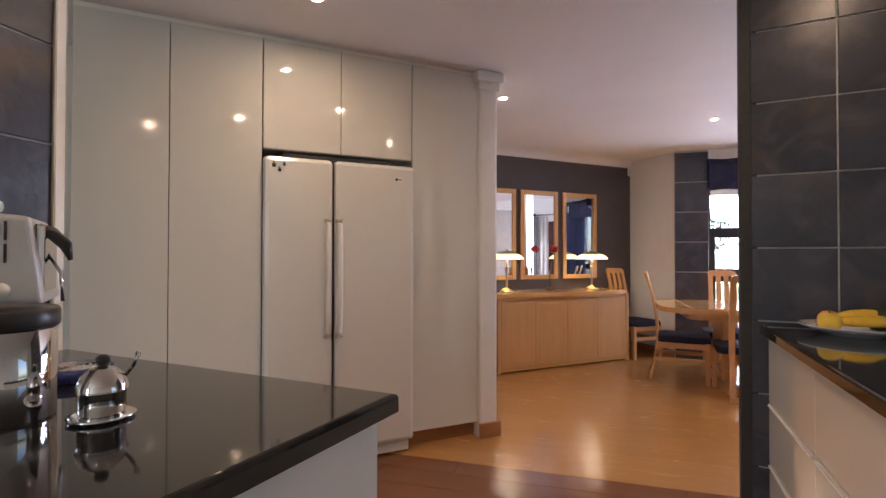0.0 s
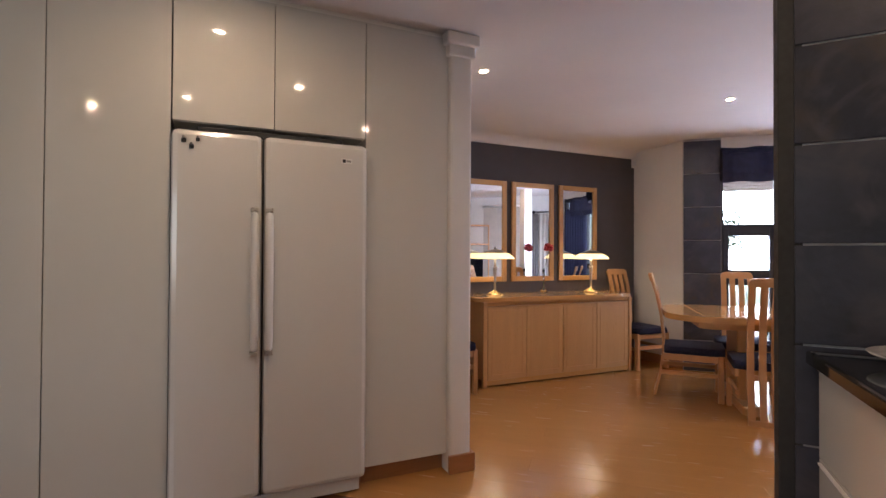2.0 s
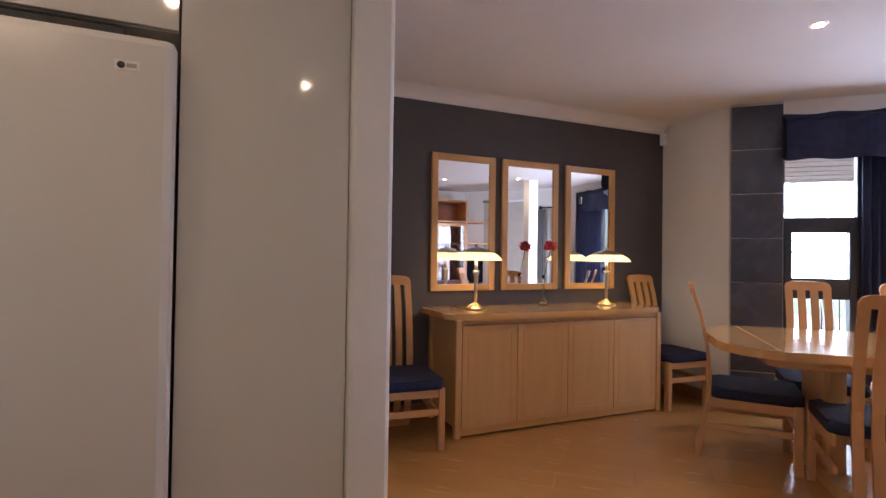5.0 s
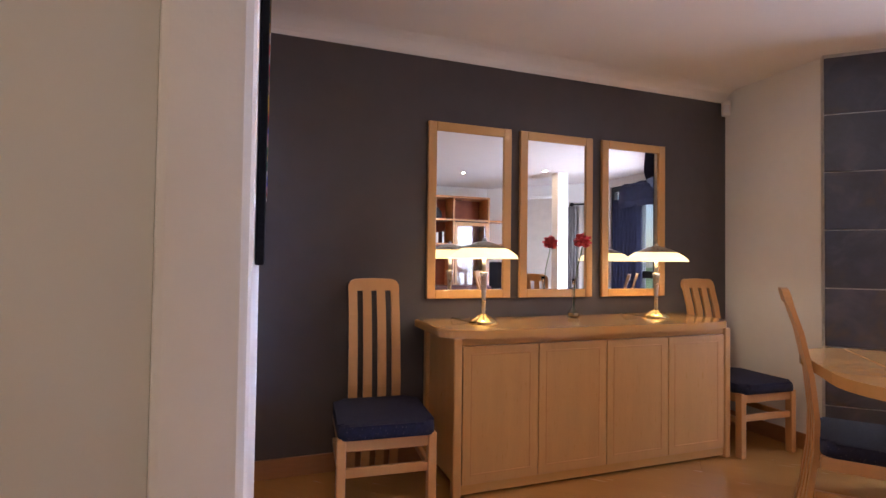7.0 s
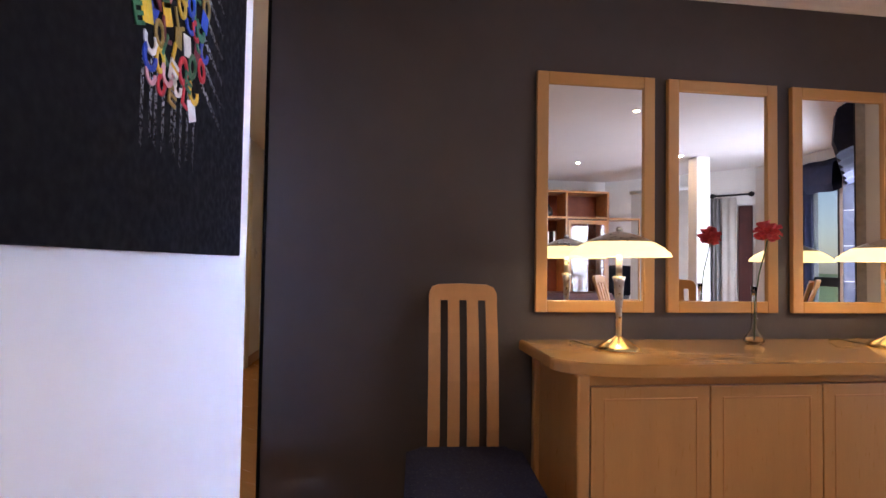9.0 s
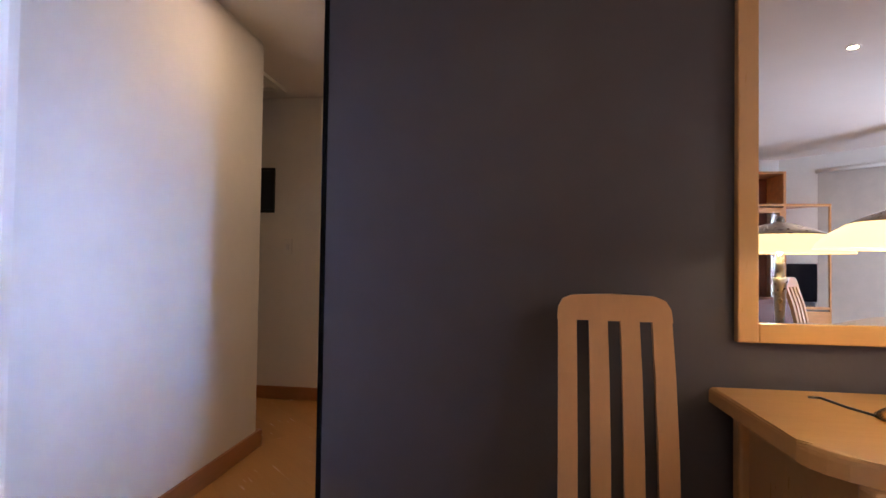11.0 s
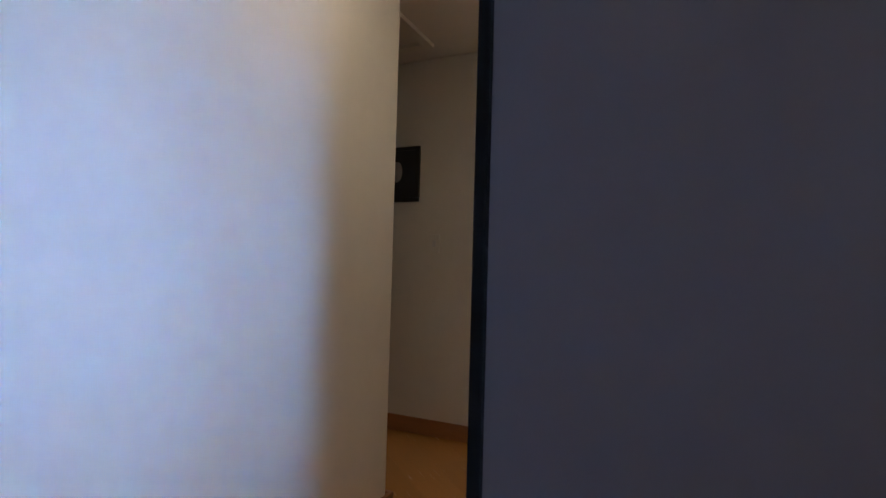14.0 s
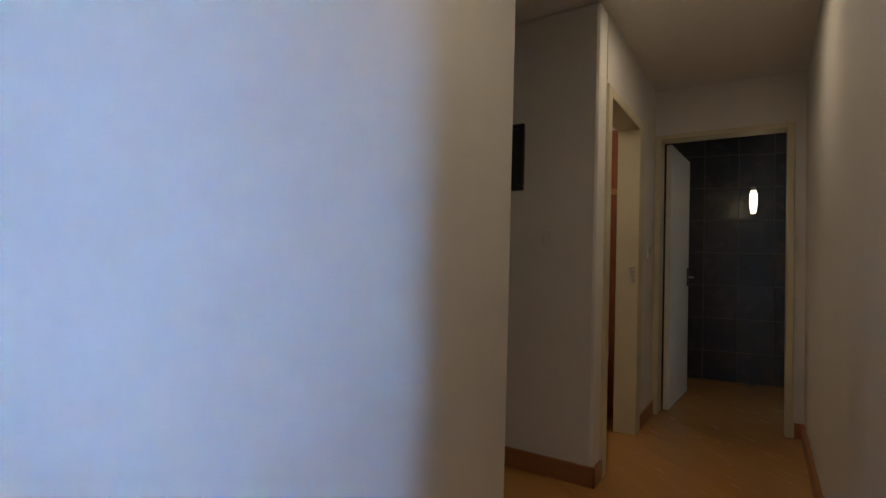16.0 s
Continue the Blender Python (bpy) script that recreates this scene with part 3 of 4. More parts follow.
for i in range(4):
    for z0 in (0.295, 0.345):
        part("vent_slot", box(0.148, 0.154, 0.05 + i * 0.024, 0.0555 + i * 0.024, z0, z0 + 0.042), "black", hd)
        part("vent_slot", box(0.02 + i * 0.022 - 0.05, 0.028 + i * 0.022 - 0.05, -0.1925, -0.1895, z0, z0 + 0.042), "black", hd)
part("bean_lid", box(-0.10, 0.10, -0.12, 0.08, 0.418, 0.45, 0.012), "steel", cm)
part("lever", tube([(0.08, 0.17, 0.375), (0.08, 0.205, 0.365), (0.08, 0.235, 0.335), (0.08, 0.245, 0.30)], [0.012, 0.016, 0.015, 0.006], 10), "black", cm)
part("steam_pipe", tube([(0.05, 0.19, 0.32), (0.05, 0.222, 0.27), (0.05, 0.226, 0.20)], 0.005, 8), "chrome", cm, "thin chrome steam pipe")
part("power_button", lathe([(0, 0), (0.016, 0), (0.016, 0.006), (0, 0.008)], 18, 0, 0, None, Matrix.Translation((0.15, 0.12, 0.235)) @ Matrix.Rotation(radians(90), 4, "Y")), "white_plastic", cm)
tray = part("drip_tray", lathe([(0, 0), (0.085, 0), (0.09, 0.006), (0.09, 0.03), (0.082, 0.032), (0.078, 0.026), (0, 0.026)], 36, 0.0, 0.25), "blue_enamel", cm, "round blue drip tray")
for r in (0.02, 0.035, 0.05, 0.065):
    ring = bmesh.new()
    lathe([(r - 0.003, 0.027), (r + 0.003, 0.027), (r + 0.003, 0.033), (r - 0.003, 0.033), (r - 0.003, 0.027)], 32, 0.0, 0.25, ring)
    part("drip_ring", ring, "chrome", tray)

# plate with fruit on the other worktop
fx, fy = RC(0.20, 0.25)
FZ = 0.93
plate = solid("fruit_plate", lathe([(0, 0.002), (0.075, 0.002), (0.078, 0.0), (0.082, 0.004), (0.13, 0.018), (0.165, 0.032), (0.168, 0.036), (0.13, 0.024), (0.08, 0.011), (0, 0.009)], 48, fx, fy, None, Matrix.Translation((0, 0, FZ))), "porcelain", "large white porcelain plate holding fruit", "plate")


def banana(x, y, z, turn, size):
    ob = thing("banana", "ripe yellow banana lying on the plate", "banana", pose(x, y, z, 0, 0, turn), "fruit on the plate")
    pts, rs = [], []
    for i in range(11):
        u = i / 10
        a = radians(-52 + 104 * u)
        pts.append((size * math.sin(a), size * (1 - math.cos(a)), 0.012 * math.sin(u * 3.14)))
        rs.append(0.018 * min(1, 0.35 + 2.6 * min(u, 1 - u)))
    part("skin", tube(pts, rs, 10), "banana", ob)
    part("stem", tube([pts[-1], (pts[-1][0] + 0.014, pts[-1][1] + 0.016, 0.006)], [0.006, 0.005], 6), "avocado", ob, "dark stem end")


for dx, dy, dz, t in ((-0.01, -0.05, 0.046, 20), (0.02, -0.02, 0.062, 26), (0.03, -0.06, 0.04, 14)):
    banana(fx + dx, fy + dy, FZ + dz, t - 45, 0.12)


def fruit(nm, label, x, y, r, material):
    ob = thing(nm, label, nm, pose(x, y, FZ + 0.012 + r), "fruit on the plate")
    part("skin", lathe([(0, -r * 0.96), (r * 0.5, -r * 0.86), (r * 0.87, -r * 0.5), (r, 0), (r * 0.88, r * 0.5), (r * 0.5, r * 0.86), (r * 0.12, r * 0.93), (0, r * 0.88)], 24), material, ob)
    part("stem", tube([(0, 0, r * 0.86), (0.002, 0.001, r * 1.02)], 0.003, 6), "bark", ob)


fruit("apple", "yellow apple on the plate", fx - 0.10, fy + 0.03, 0.036, "lemon")
fruit("orange", "orange on the plate beside bananas", fx - 0.035, fy + 0.065, 0.036, "orange")
fruit("avocado", "dark green avocado on the plate", fx + 0.085, fy - 0.03, 0.044, "avocado")

# ---- dining room ----
sb = thing("sideboard", "long pale oak sideboard with four panel doors", "sideboard", pose(0, 0, 0))
SX0, SX1, SY0, SY1 = 2.985, 4.76, 4.47, 4.975
top_outline = [(SX0 - 0.055, SY1)] + [(SX0 - 0.055 + 0.30 * (1 - math.cos(radians(a))), SY0 - 0.045 + 0.16 * (1 - math.sin(radians(a)))) for a in range(0, 91, 10)] \
    + [(SX1 + 0.055 - 0.30 * (1 - math.sin(radians(a))), SY0 - 0.045 + 0.16 * (1 - math.cos(radians(a)))) for a in range(0, 91, 10)] + [(SX1 + 0.055, SY1)]
part("top", prism(top_outline, 0.775, 0.816, 0.014), "oak_x", sb, "glossy oak top with rounded front corners")
part("carcass", box(SX0 + 0.02, SX1 - 0.02, SY0 + 0.03, SY1 - 0.005, 0.06, 0.775), "oak", sb)
part("top_rail", box(SX0 + 0.04, SX1 - 0.04, SY0 + 0.012, SY0 + 0.03, 0.738, 0.775, 0.003), "oak_x", sb)
part("bottom_rail", box(SX0 + 0.04, SX1 - 0.04, SY0 + 0.014, SY0 + 0.03, 0.015, 0.062, 0.003), "oak_x", sb)
for x, y in ((SX0 + 0.02, SY0 + 0.02), (SX1 - 0.02, SY0 + 0.02), (SX0 + 0.02, SY1 - 0.03), (SX1 - 0.02, SY1 - 0.03)):
    part("leg", box(x - 0.022, x + 0.022, y - 0.022, y + 0.022, 0, 0.775, 0.008), "oak", sb)
dw = (SX1 - SX0 - 0.09) / 4
for k in range(4):
    x0 = SX0 + 0.045 + k * dw
    d = part("door", box(x0 + 0.002, x0 + dw - 0.002, SY0 + 0.004, SY0 + 0.024, 0.064, 0.735, 0.003), "oak", sb)
    bead = bmesh.new()
    for bx0, bx1, bz0, bz1 in ((x0 + 0.045, x0 + dw - 0.045, 0.69, 0.697), (x0 + 0.045, x0 + dw - 0.045, 0.107, 0.114), (x0 + 0.045, x0 + 0.052, 0.114, 0.69), (x0 + dw - 0.052, x0 + dw - 0.045, 0.114, 0.69)):
        bm_box(bead, bx0, bx1, SY0 + 0.0022, SY0 + 0.006, bz0, bz1, 0.0015)
    part("bead_moulding", bead, "beech", d, "raised pale bead")

for mx0, mx1 in ((3.0, 3.541), (3.604, 4.14), (4.215, 4.742)):
    mr = thing("wall_mirror", "tall mirror in a plain oak frame on blue wall", "mirror", pose(mx0, 4.998, 0.93), "three mirrors over the sideboard")
    w, hgt, fw, th = mx1 - mx0, 1.045, 0.052, 0.024
    for nm, b4 in (("frame_side", (0, fw, 0, hgt)), ("frame_side", (w - fw, w, 0, hgt)), ("frame_rail", (fw, w - fw, 0, fw)), ("frame_rail", (fw, w - fw, hgt - fw, hgt))):
        part(nm, box(b4[0], b4[1], -th, 0, b4[2], b4[3], 0.004), "oak" if nm == "frame_side" else "oak_x", mr)
    part("glass", box(fw - 0.002, w - fw + 0.002, -th + 0.012, -0.002, fw - 0.002, hgt - fw + 0.002), "mirror", mr, "clear mirror glass")


def table_lamp(x, y, z):
    lp = thing("table_lamp", "lit brass table lamp with shallow frosted dome shade", "lamp", pose(x, y, z), "lamps on the sideboard")
    part("base", lathe([(0, 0), (0.082, 0), (0.083, 0.004), (0.07, 0.016), (0.04, 0.034), (0.018, 0.046), (0.012, 0.052), (0, 0.052)], 40), "brass", lp, "polished brass dome base")
    part("stem", lathe([(0, 0.05), (0.010, 0.05), (0.012, 0.15), (0.019, 0.255), (0.025, 0.275), (0.022, 0.277), (0.0, 0.277)], 24), "nickel", lp)
    part("rod", lathe([(0, 0.27), (0.012, 0.27), (0.012, 0.36), (0, 0.36)], 16), "nickel", lp)
    part("shade", lathe([(0.187, 0.352), (0.179, 0.368), (0.156, 0.388), (0.13, 0.404), (0.10, 0.414), (0.098, 0.408), (0.128, 0.397), (0.153, 0.381), (0.175, 0.362), (0.187, 0.352)], 48), "shade_glow", lp, "frosted cream glass shade")
    part("cap", lathe([(0.125, 0.4065), (0.122, 0.410), (0.09, 0.424), (0.045, 0.441), (0.014, 0.448), (0, 0.448)], 40), "nickel", lp, "satin metal cap")
    part("finial", lathe([(0, 0.446), (0.012, 0.448), (0.014, 0.456), (0.008, 0.466), (0, 0.468)], 14), "nickel", lp)
    part("bulb", lathe([(0, 0.362), (0.02, 0.366), (0.028, 0.38), (0.02, 0.396), (0, 0.40)], 16), "glow", lp)
    part("cord", tube([(-0.07, 0.03, 0.004), (-0.11, 0.06, 0.012), (-0.14, 0.10, 0.02), (-0.13, 0.16, 0.006)], 0.003, 6), "black", lp)


table_lamp(3.245, 4.715, 0.816)
table_lamp(4.44, 4.73, 0.816)

vase = thing("bud_vase", "small clear glass bud vase with one flower", "vase", pose(3.885, 4.81, 0.816))
part("glass", lathe([(0, 0.002), (0.03, 0.002), (0.038, 0.014), (0.036, 0.03), (0.02, 0.05), (0.011, 0.075), (0.010, 0.20), (0.013, 0.24), (0.011, 0.24), (0.008, 0.2), (0.009, 0.075), (0.017, 0.05), (0.032, 0.03), (0.033, 0.014), (0.0, 0.006)], 28), "glass", vase)
flower = thing("flower", "single red flower on a long stem", "flower", pose(3.885, 4.81, 0.83))
part("stem", tube([(0, 0, 0.0), (0.004, 0, 0.16), (0.02, -0.004, 0.28), (0.045, -0.006, 0.37), (0.055, -0.008, 0.42)], 0.003, 6), "leaf", flower)
head = bmesh.new()
rng = random.Random(4)
for i in range(64):
    r = 0.040 - 0.010 * (i % 3)
    az, el = i * 2.4, math.asin(1 - 1.8 * i / 63)
    c = Vector((0.056 + r * math.cos(az) * math.cos(el), -0.008 + r * math.sin(az) * math.cos(el), 0.452 + r * math.sin(el)))
    mt = Matrix.Translation(c) @ Euler((rng.uniform(-0.9, 0.9), rng.uniform(-0.9, 0.9), az)).to_matrix().to_4x4()
    ring = [head.verts.new(mt @ Vector((0.019 * math.cos(k * 1.047), 0.017 * math.sin(k * 1.047), 0.006 * (k % 2)))) for k in range(6)]
    mid = head.verts.new(mt @ Vector((0, 0, -0.005)))
    for k in range(6):
        head.faces.new((mid, ring[k], ring[(k + 1) % 6]))
hob = part("bloom", head, "petal", flower, "ruffled red petals")


def chair(wood, label):
    """Faces +y; the back stands at y = -0.24."""
    c = thing("dining_chair", label, "chair", pose(0, 0, 0), "tall slatted dining chairs")
    prof = [(-0.30, 0.0), (-0.262, 0.16), (-0.235, 0.36), (-0.232, 0.5), (-0.25, 0.68), (-0.285, 0.86), (-0.326, 0.995)]
    for k in range(4):
        x0 = -0.136 + k * 0.0755
        part("slat", strip(prof, x0, x0 + 0.0455, 0.02), wood, c)
    crest = bmesh.new()
    outl = [(-0.138, 0.0), (0.138, 0.0), (0.136, 0.03), (0.124, 0.052), (0.10, 0.062), (0.0, 0.066), (-0.10, 0.062), (-0.124, 0.052), (-0.136, 0.03)]
    lo = [crest.verts.new((x, -0.322 - z * 0.25, 0.986 + z)) for x, z in outl]
    hi = [crest.verts.new((x, -0.350 - z * 0.25, 0.986 + z)) for x, z in outl]
    crest.faces.new(lo)
    crest.faces.new(hi[::-1])
    for i in range(len(outl)):
        j = (i + 1) % len(outl)
        crest.faces.new((lo[i], lo[j], hi[j], hi[i]))
    part("crest_rail", crest, wood, c)
    part("foot_rail", box(-0.136, 0.136, -0.318, -0.298, 0.0, 0.04, 0.004), wood, c)
    for x in (-0.2, 0.2):
        part("leg", box(x - 0.02, x + 0.02, 0.17, 0.215, 0, 0.385, 0.006), wood, c)
        part("side_rail", box(x - 0.012, x + 0.012, -0.24, 0.19, 0.325, 0.38, 0.004), wood, c)
        part("side_stretcher", box(x - 0.011, x + 0.011, -0.26, 0.18, 0.20, 0.235, 0.004), wood, c)
    part("front_rail", box(-0.19, 0.19, 0.18, 0.205, 0.325, 0.38, 0.004), wood, c)
    part("front_stretcher", box(-0.19, 0.19, 0.185, 0.205, 0.215, 0.255, 0.004), wood, c)
    seat = prism(round_rect(-0.215, 0.215, -0.235, 0.225, 0.05), 0.38, 0.437, 0.03, None, True)
    for v in seat.verts:
        if v.co.z > 0.422:
            v.co.z += 0.026 * max(0, 1 - (v.co.x / 0.22) ** 2) * max(0, 1 - (v.co.y / 0.24) ** 2)
    part("seat_cushion", seat, "navy", c, "dark navy flecked seat pad")
    return c


CH = chair("beech", "pale beech high-back dining chair with navy seat")


def put_chair(x, y, face, label=""):
    ob = copy_thing(CH, pose(x, y, 0, 0, 0, face - 90))
    if label:
        ob["label"] = label
    return ob


CH.matrix_world = pose(2.65, 4.565, 0, 0, 0, -90 - 94)
CH["label"] = "pale beech high-back chair against the blue wall"
put_chair(5.02, 4.63, -92, "pale beech high-back chair beside the sideboard end")
put_chair(4.575, 3.575, -50, "pale beech high-back chair at the table's end")
put_chair(4.562, 2.975, 42, "pale beech high-back chair with its back to the room")
pe = K(1.47, 6.12)
put_chair(pe.x, pe.y, -138, "pale beech high-back chair before the bright window")
pf = K(2.03, 6.12)
put_chair(pf.x, pf.y, -139, "pale beech high-back chair before the bright window")

table = thing("dining_table", "glossy pale oak dining table with rounded corners", "table", pose(0, 0, 0, 0, 0, -42))
part("tabletop", prism(round_rect(0.74, 2.62, 5.1, 6.12, 0.3, 10), 0.70, 0.745, 0.016), "oak_x", table)
part("inlay", box(0.98, 0.986, 5.13, 6.09, 0.7452, 0.7458), "beech", table, "thin pale inlay line")
part("apron", prism(round_rect(0.98, 2.38, 5.28, 5.94, 0.1), 0.63, 0.70), "oak_x", table)
for a in (1.32, 2.08):
    lg = part("pedestal", box(a - 0.05, a + 0.05, 5.42, 5.80, 0.06, 0.64, 0.02), "oak", table)
    part("foot", prism(round_rect(a - 0.06, a + 0.06, 5.2, 6.02, 0.05), 0.0, 0.065, 0.02), "oak", lg)
part("stretcher", box(1.37, 2.03, 5.58, 5.64, 0.2, 0.28, 0.01), "oak_x", table)

sensor = thing("motion_sensor", "small white alarm sensor in the wall corner", "sensor", pose(5.275, 4.945, 2.30, 0, 0, -45))
part("housing", box(-0.03, 0.03, -0.02, 0.035, -0.055, 0.055, 0.012), "white_plastic", sensor)
part("lens", box(-0.02, 0.02, -0.024, -0.018, -0.035, 0.02, 0.003), "porcelain", sensor)

# painting on the pier
pic = thing("painting", "large black canvas with bright scattered letters", "painting", pose(2.08, 3.475, 1.138))
part("canvas", box(0.019, 0.034, -0.275, 0.285, 0, 0.92, 0.002), "canvas", pic)
PAINT = {"paint_red": (0.5, 0.02, 0.03), "paint_yellow": (0.7, 0.42, 0.03), "paint_blue": (0.02, 0.06, 0.4), "paint_white": (0.75, 0.72, 0.68), "paint_green": (0.03, 0.14, 0.06), "paint_pink": (0.6, 0.3, 0.33), "paint_ochre": (0.3, 0.2, 0.04), "paint_maroon": (0.15, 0.02, 0.025)}
for k, v in PAINT.items():
    M[k] = mat(k, v, 0.5, vary=0.25, scale=40, bump=0.3, bump_scale=150)
rng = random.Random(9)
keys = sorted(PAINT)


def letter_mark(kind, r, mt):
    """A painted capital of about 2 r: ring, bar letter, angle, dotted square or crescent."""
    bm = bmesh.new()
    w, d = r * 0.36, 0.0016
    if kind == 0:
        return lathe([(r * 0.55, 0), (r, 0), (r, d), (r * 0.55, d), (r * 0.55, 0)], 18, 0, 0, bm, mt @ Matrix.Diagonal((1.15, 0.9, 1, 1)))
    if kind == 1:
        for k in range(3):
            bm_box(bm, -r + k * r * 0.75, -r + k * r * 0.75 + w, -r * 0.8, r * 0.8, 0, d, 0, mt)
        return bm_box(bm, -r, r * 0.86, -r * 0.8, -r * 0.8 + w, 0, d * 0.9, 0, mt)
    if kind == 2:
        bm_box(bm, -r, r, -r * 0.7, -r * 0.7 + w, 0, d, 0, mt)
        return bm_box(bm, r - w, r, -r * 0.7, r * 0.7, 0, d * 0.9, 0, mt)
    if kind == 3:
        return bm_box(bm, -r * 0.9, r * 0.9, -r * 0.75, r * 0.75, 0, d * 0.5, 0, mt)
    n = 14
    lo = []
    for q in range(n + 1):
        a = radians(-120 + 240 * q / n)
        lo.append([bm.verts.new(mt @ Vector((rr * math.cos(a), rr * math.sin(a), z))) for rr, z in ((r * 0.6, 0), (r, 0), (r, d), (r * 0.6, d))])
    for p, q in zip(lo, lo[1:]):
        for k in range(4):
            bm.faces.new((p[k], q[k], q[(k + 1) % 4], p[(k + 1) % 4]))
    return bm


spots = []
for i in range(1500):
    z = rng.uniform(0.165, 0.72)
    wide = 0.09 if z > 0.22 else 0.062
    y = 0.008 + rng.uniform(-wide, wide) + 0.05 * (z - 0.3)
    gap = 0.019 if len(spots) < 120 else 0.0155
    if all((y - a) ** 2 + (z - b) ** 2 > gap ** 2 for a, b in spots) and len(spots) < 230:
        spots.append((y, z))
for i, (y, z) in enumerate(spots):
    k = keys[rng.randrange(len(keys))]
    mt = Matrix.Translation((0.0342 + 0.00012 * (i % 9), y, z)) @ Matrix.Rotation(rng.uniform(-0.5, 0.5), 4, "X") @ Matrix.Rotation(radians(90), 4, "Y")
    part("paint_mark", letter_mark((0, 3, 1, 0, 2, 4)[i % 6], rng.uniform(0.011, 0.0155), mt), k, pic)


def dry_brush(name, colour):
    """Chalky dabs of paint that leave the black canvas showing through."""
    m = mat(name, colour, 0.8, vary=0.3, scale=60)
    nt = m.node_tree
    p = nt.nodes["Principled BSDF"]
    tc, n, r = nt.nodes.new("ShaderNodeTexCoord"), nt.nodes.new("ShaderNodeTexNoise"), nt.nodes.new("ShaderNodeMapRange")
    n.inputs["Scale"].default_value, n.inputs["Detail"].default_value = 230, 3
    nt.links.new(tc.outputs["Object"], n.inputs["Vector"])
    r.inputs["From Min"].default_value, r.inputs["From Max"].default_value = 0.42, 0.56
    nt.links.new(n.outputs["Fac"], r.inputs["Value"])
    nt.links.new(r.outputs[0], p.inputs["Alpha"])
    return m


for k, v in (("streak_bright", 0.30), ("streak_mid", 0.14), ("streak_faint", 0.05)):
    M[k] = dry_brush(k, (v, v, v * 1.05))
for i in range(9):
    y = -0.062 + i * 0.0158 + rng.uniform(-0.004, 0.004)
    z1 = 0.20 - 0.012 * rng.random()
    lens = (rng.uniform(0.03, 0.05), rng.uniform(0.02, 0.04), rng.uniform(0.02, 0.035))
    for k, dz in zip(("streak_bright", "streak_mid", "streak_faint"), lens):
        part("paint_streak", box(0.0335, 0.0341, y - 0.003, y + 0.003, z1 - dz, z1), k, pic)
        z1 -= dz
for i in range(17):
    mt = Matrix.Translation((0.034, 0.085 + 0.02 * i / 17, 0.215 + i * 0.031)) @ Matrix.Rotation(radians(-26 + i * 1.4), 4, "X")
    for k, y0, y1 in (("streak_bright", 0.0, 0.034), ("streak_mid", 0.034, 0.062), ("streak_faint", 0.062, 0.088)):
        part("paint_streak", box(-0.0005, 0.0003, y0, y1, -0.004, 0.004, 0, mt), k, pic)

# recessed downlights; the one at (0.3, 8.1) is unseen, added to light the side room
for i, (x, y) in enumerate(((0.79, 2.55), (2.41, 3.46), (4.45, 3.15), (1.41, 7.52), (-0.17, 0.56), (0.57, 1.17), (1.34, 1.80), (2.12, 0.82), (4.8, 1.03), (5.8, 1.64), (0.3, 8.1), (1.36, 5.75))):
    dl = thing("downlight", "small round recessed ceiling downlight, lit", "downlight", pose(x, y, CEIL), "ceiling downlights")
    part("trim_ring", lathe([(0.043, 0.0), (0.043, -0.003), (0.038, -0.006), (0.026, -0.005), (0.025, 0.0)], 28), "white_plastic", dl)
    part("bulb", lathe([(0.025, -0.002), (0.015, -0.004), (0, -0.0045)], 20), "down_glow", dl, "glowing lamp face")

# ---- window wall ----
win = thing("window_1", "dark framed terrace door and windows, daylight behind", "window", pose(0, 0, 0, 0, 0, -42), "", "structure")
for a in (1.445, 1.985, 2.015, 2.62, 3.285):
    part("window_frame", box(a - 0.03, a + 0.03, 6.86, 6.93, 0, 2.33, 0.004), "frame_dark", win)
for a0, a1 in ((1.475, 1.955), (2.045, 2.59), (2.65, 3.255)):
    for z0, z1 in ((0.0, 0.12), (0.90, 1.06), (1.42, 1.54), (2.25, 2.33)):
        part("window_rail", box(a0, a1, 6.865, 6.925, z0, z1, 0.004), "frame_dark", win)
    for z0, z1 in ((0.12, 0.90), (1.06, 1.42), (1.54, 2.25)):
        g = part("pane", box(a0, a1, 6.892, 6.898, z0, z1), "glass", win)
        g.visible_shadow = False
for a in (1.50, 1.93):
    part("door_stile", box(a - 0.025, a + 0.025, 6.855, 6.925, 0.12, 1.5, 0.004), "frame_dark", win)



def roman_blind(m, length, label):
    """Hangs on the plane y = 0 of m, drawn up towards -y in deep uneven folds."""
    bl = thing("roman_blind", label, "blind", m, "navy roman blinds")
    for k in range(5):
        z1 = 2.335 - k * 0.014
        dep = 0.045 + 0.018 * k
        fold = bmesh.new()
        pr = [(0.0, z1), (-dep, z1 - 0.03), (-dep - 0.014, z1 - 0.11 - k * 0.03), (-dep + 0.012, z1 - 0.17 - k * 0.036), (-0.005, z1 - 0.15 - k * 0.03)]
        n = max(10, int(length * 22))
        rws = [[fold.verts.new((length * i / n, y - 0.012 * math.sin(i * 0.9 + k), z - 0.012 * abs(math.sin(i * 0.42 + k * 2)))) for y, z in pr] for i in range(n + 1)]
        for ra, rb in zip(rws, rws[1:]):
            for j in range(len(pr)):
                fold.faces.new((ra[j], ra[(j + 1) % len(pr)], rb[(j + 1) % len(pr)], rb[j]))
        fold.faces.new(rws[0])
        fold.faces.new(rws[-1][::-1])
        part("fold", fold, "navy_cloth", bl)
    return bl


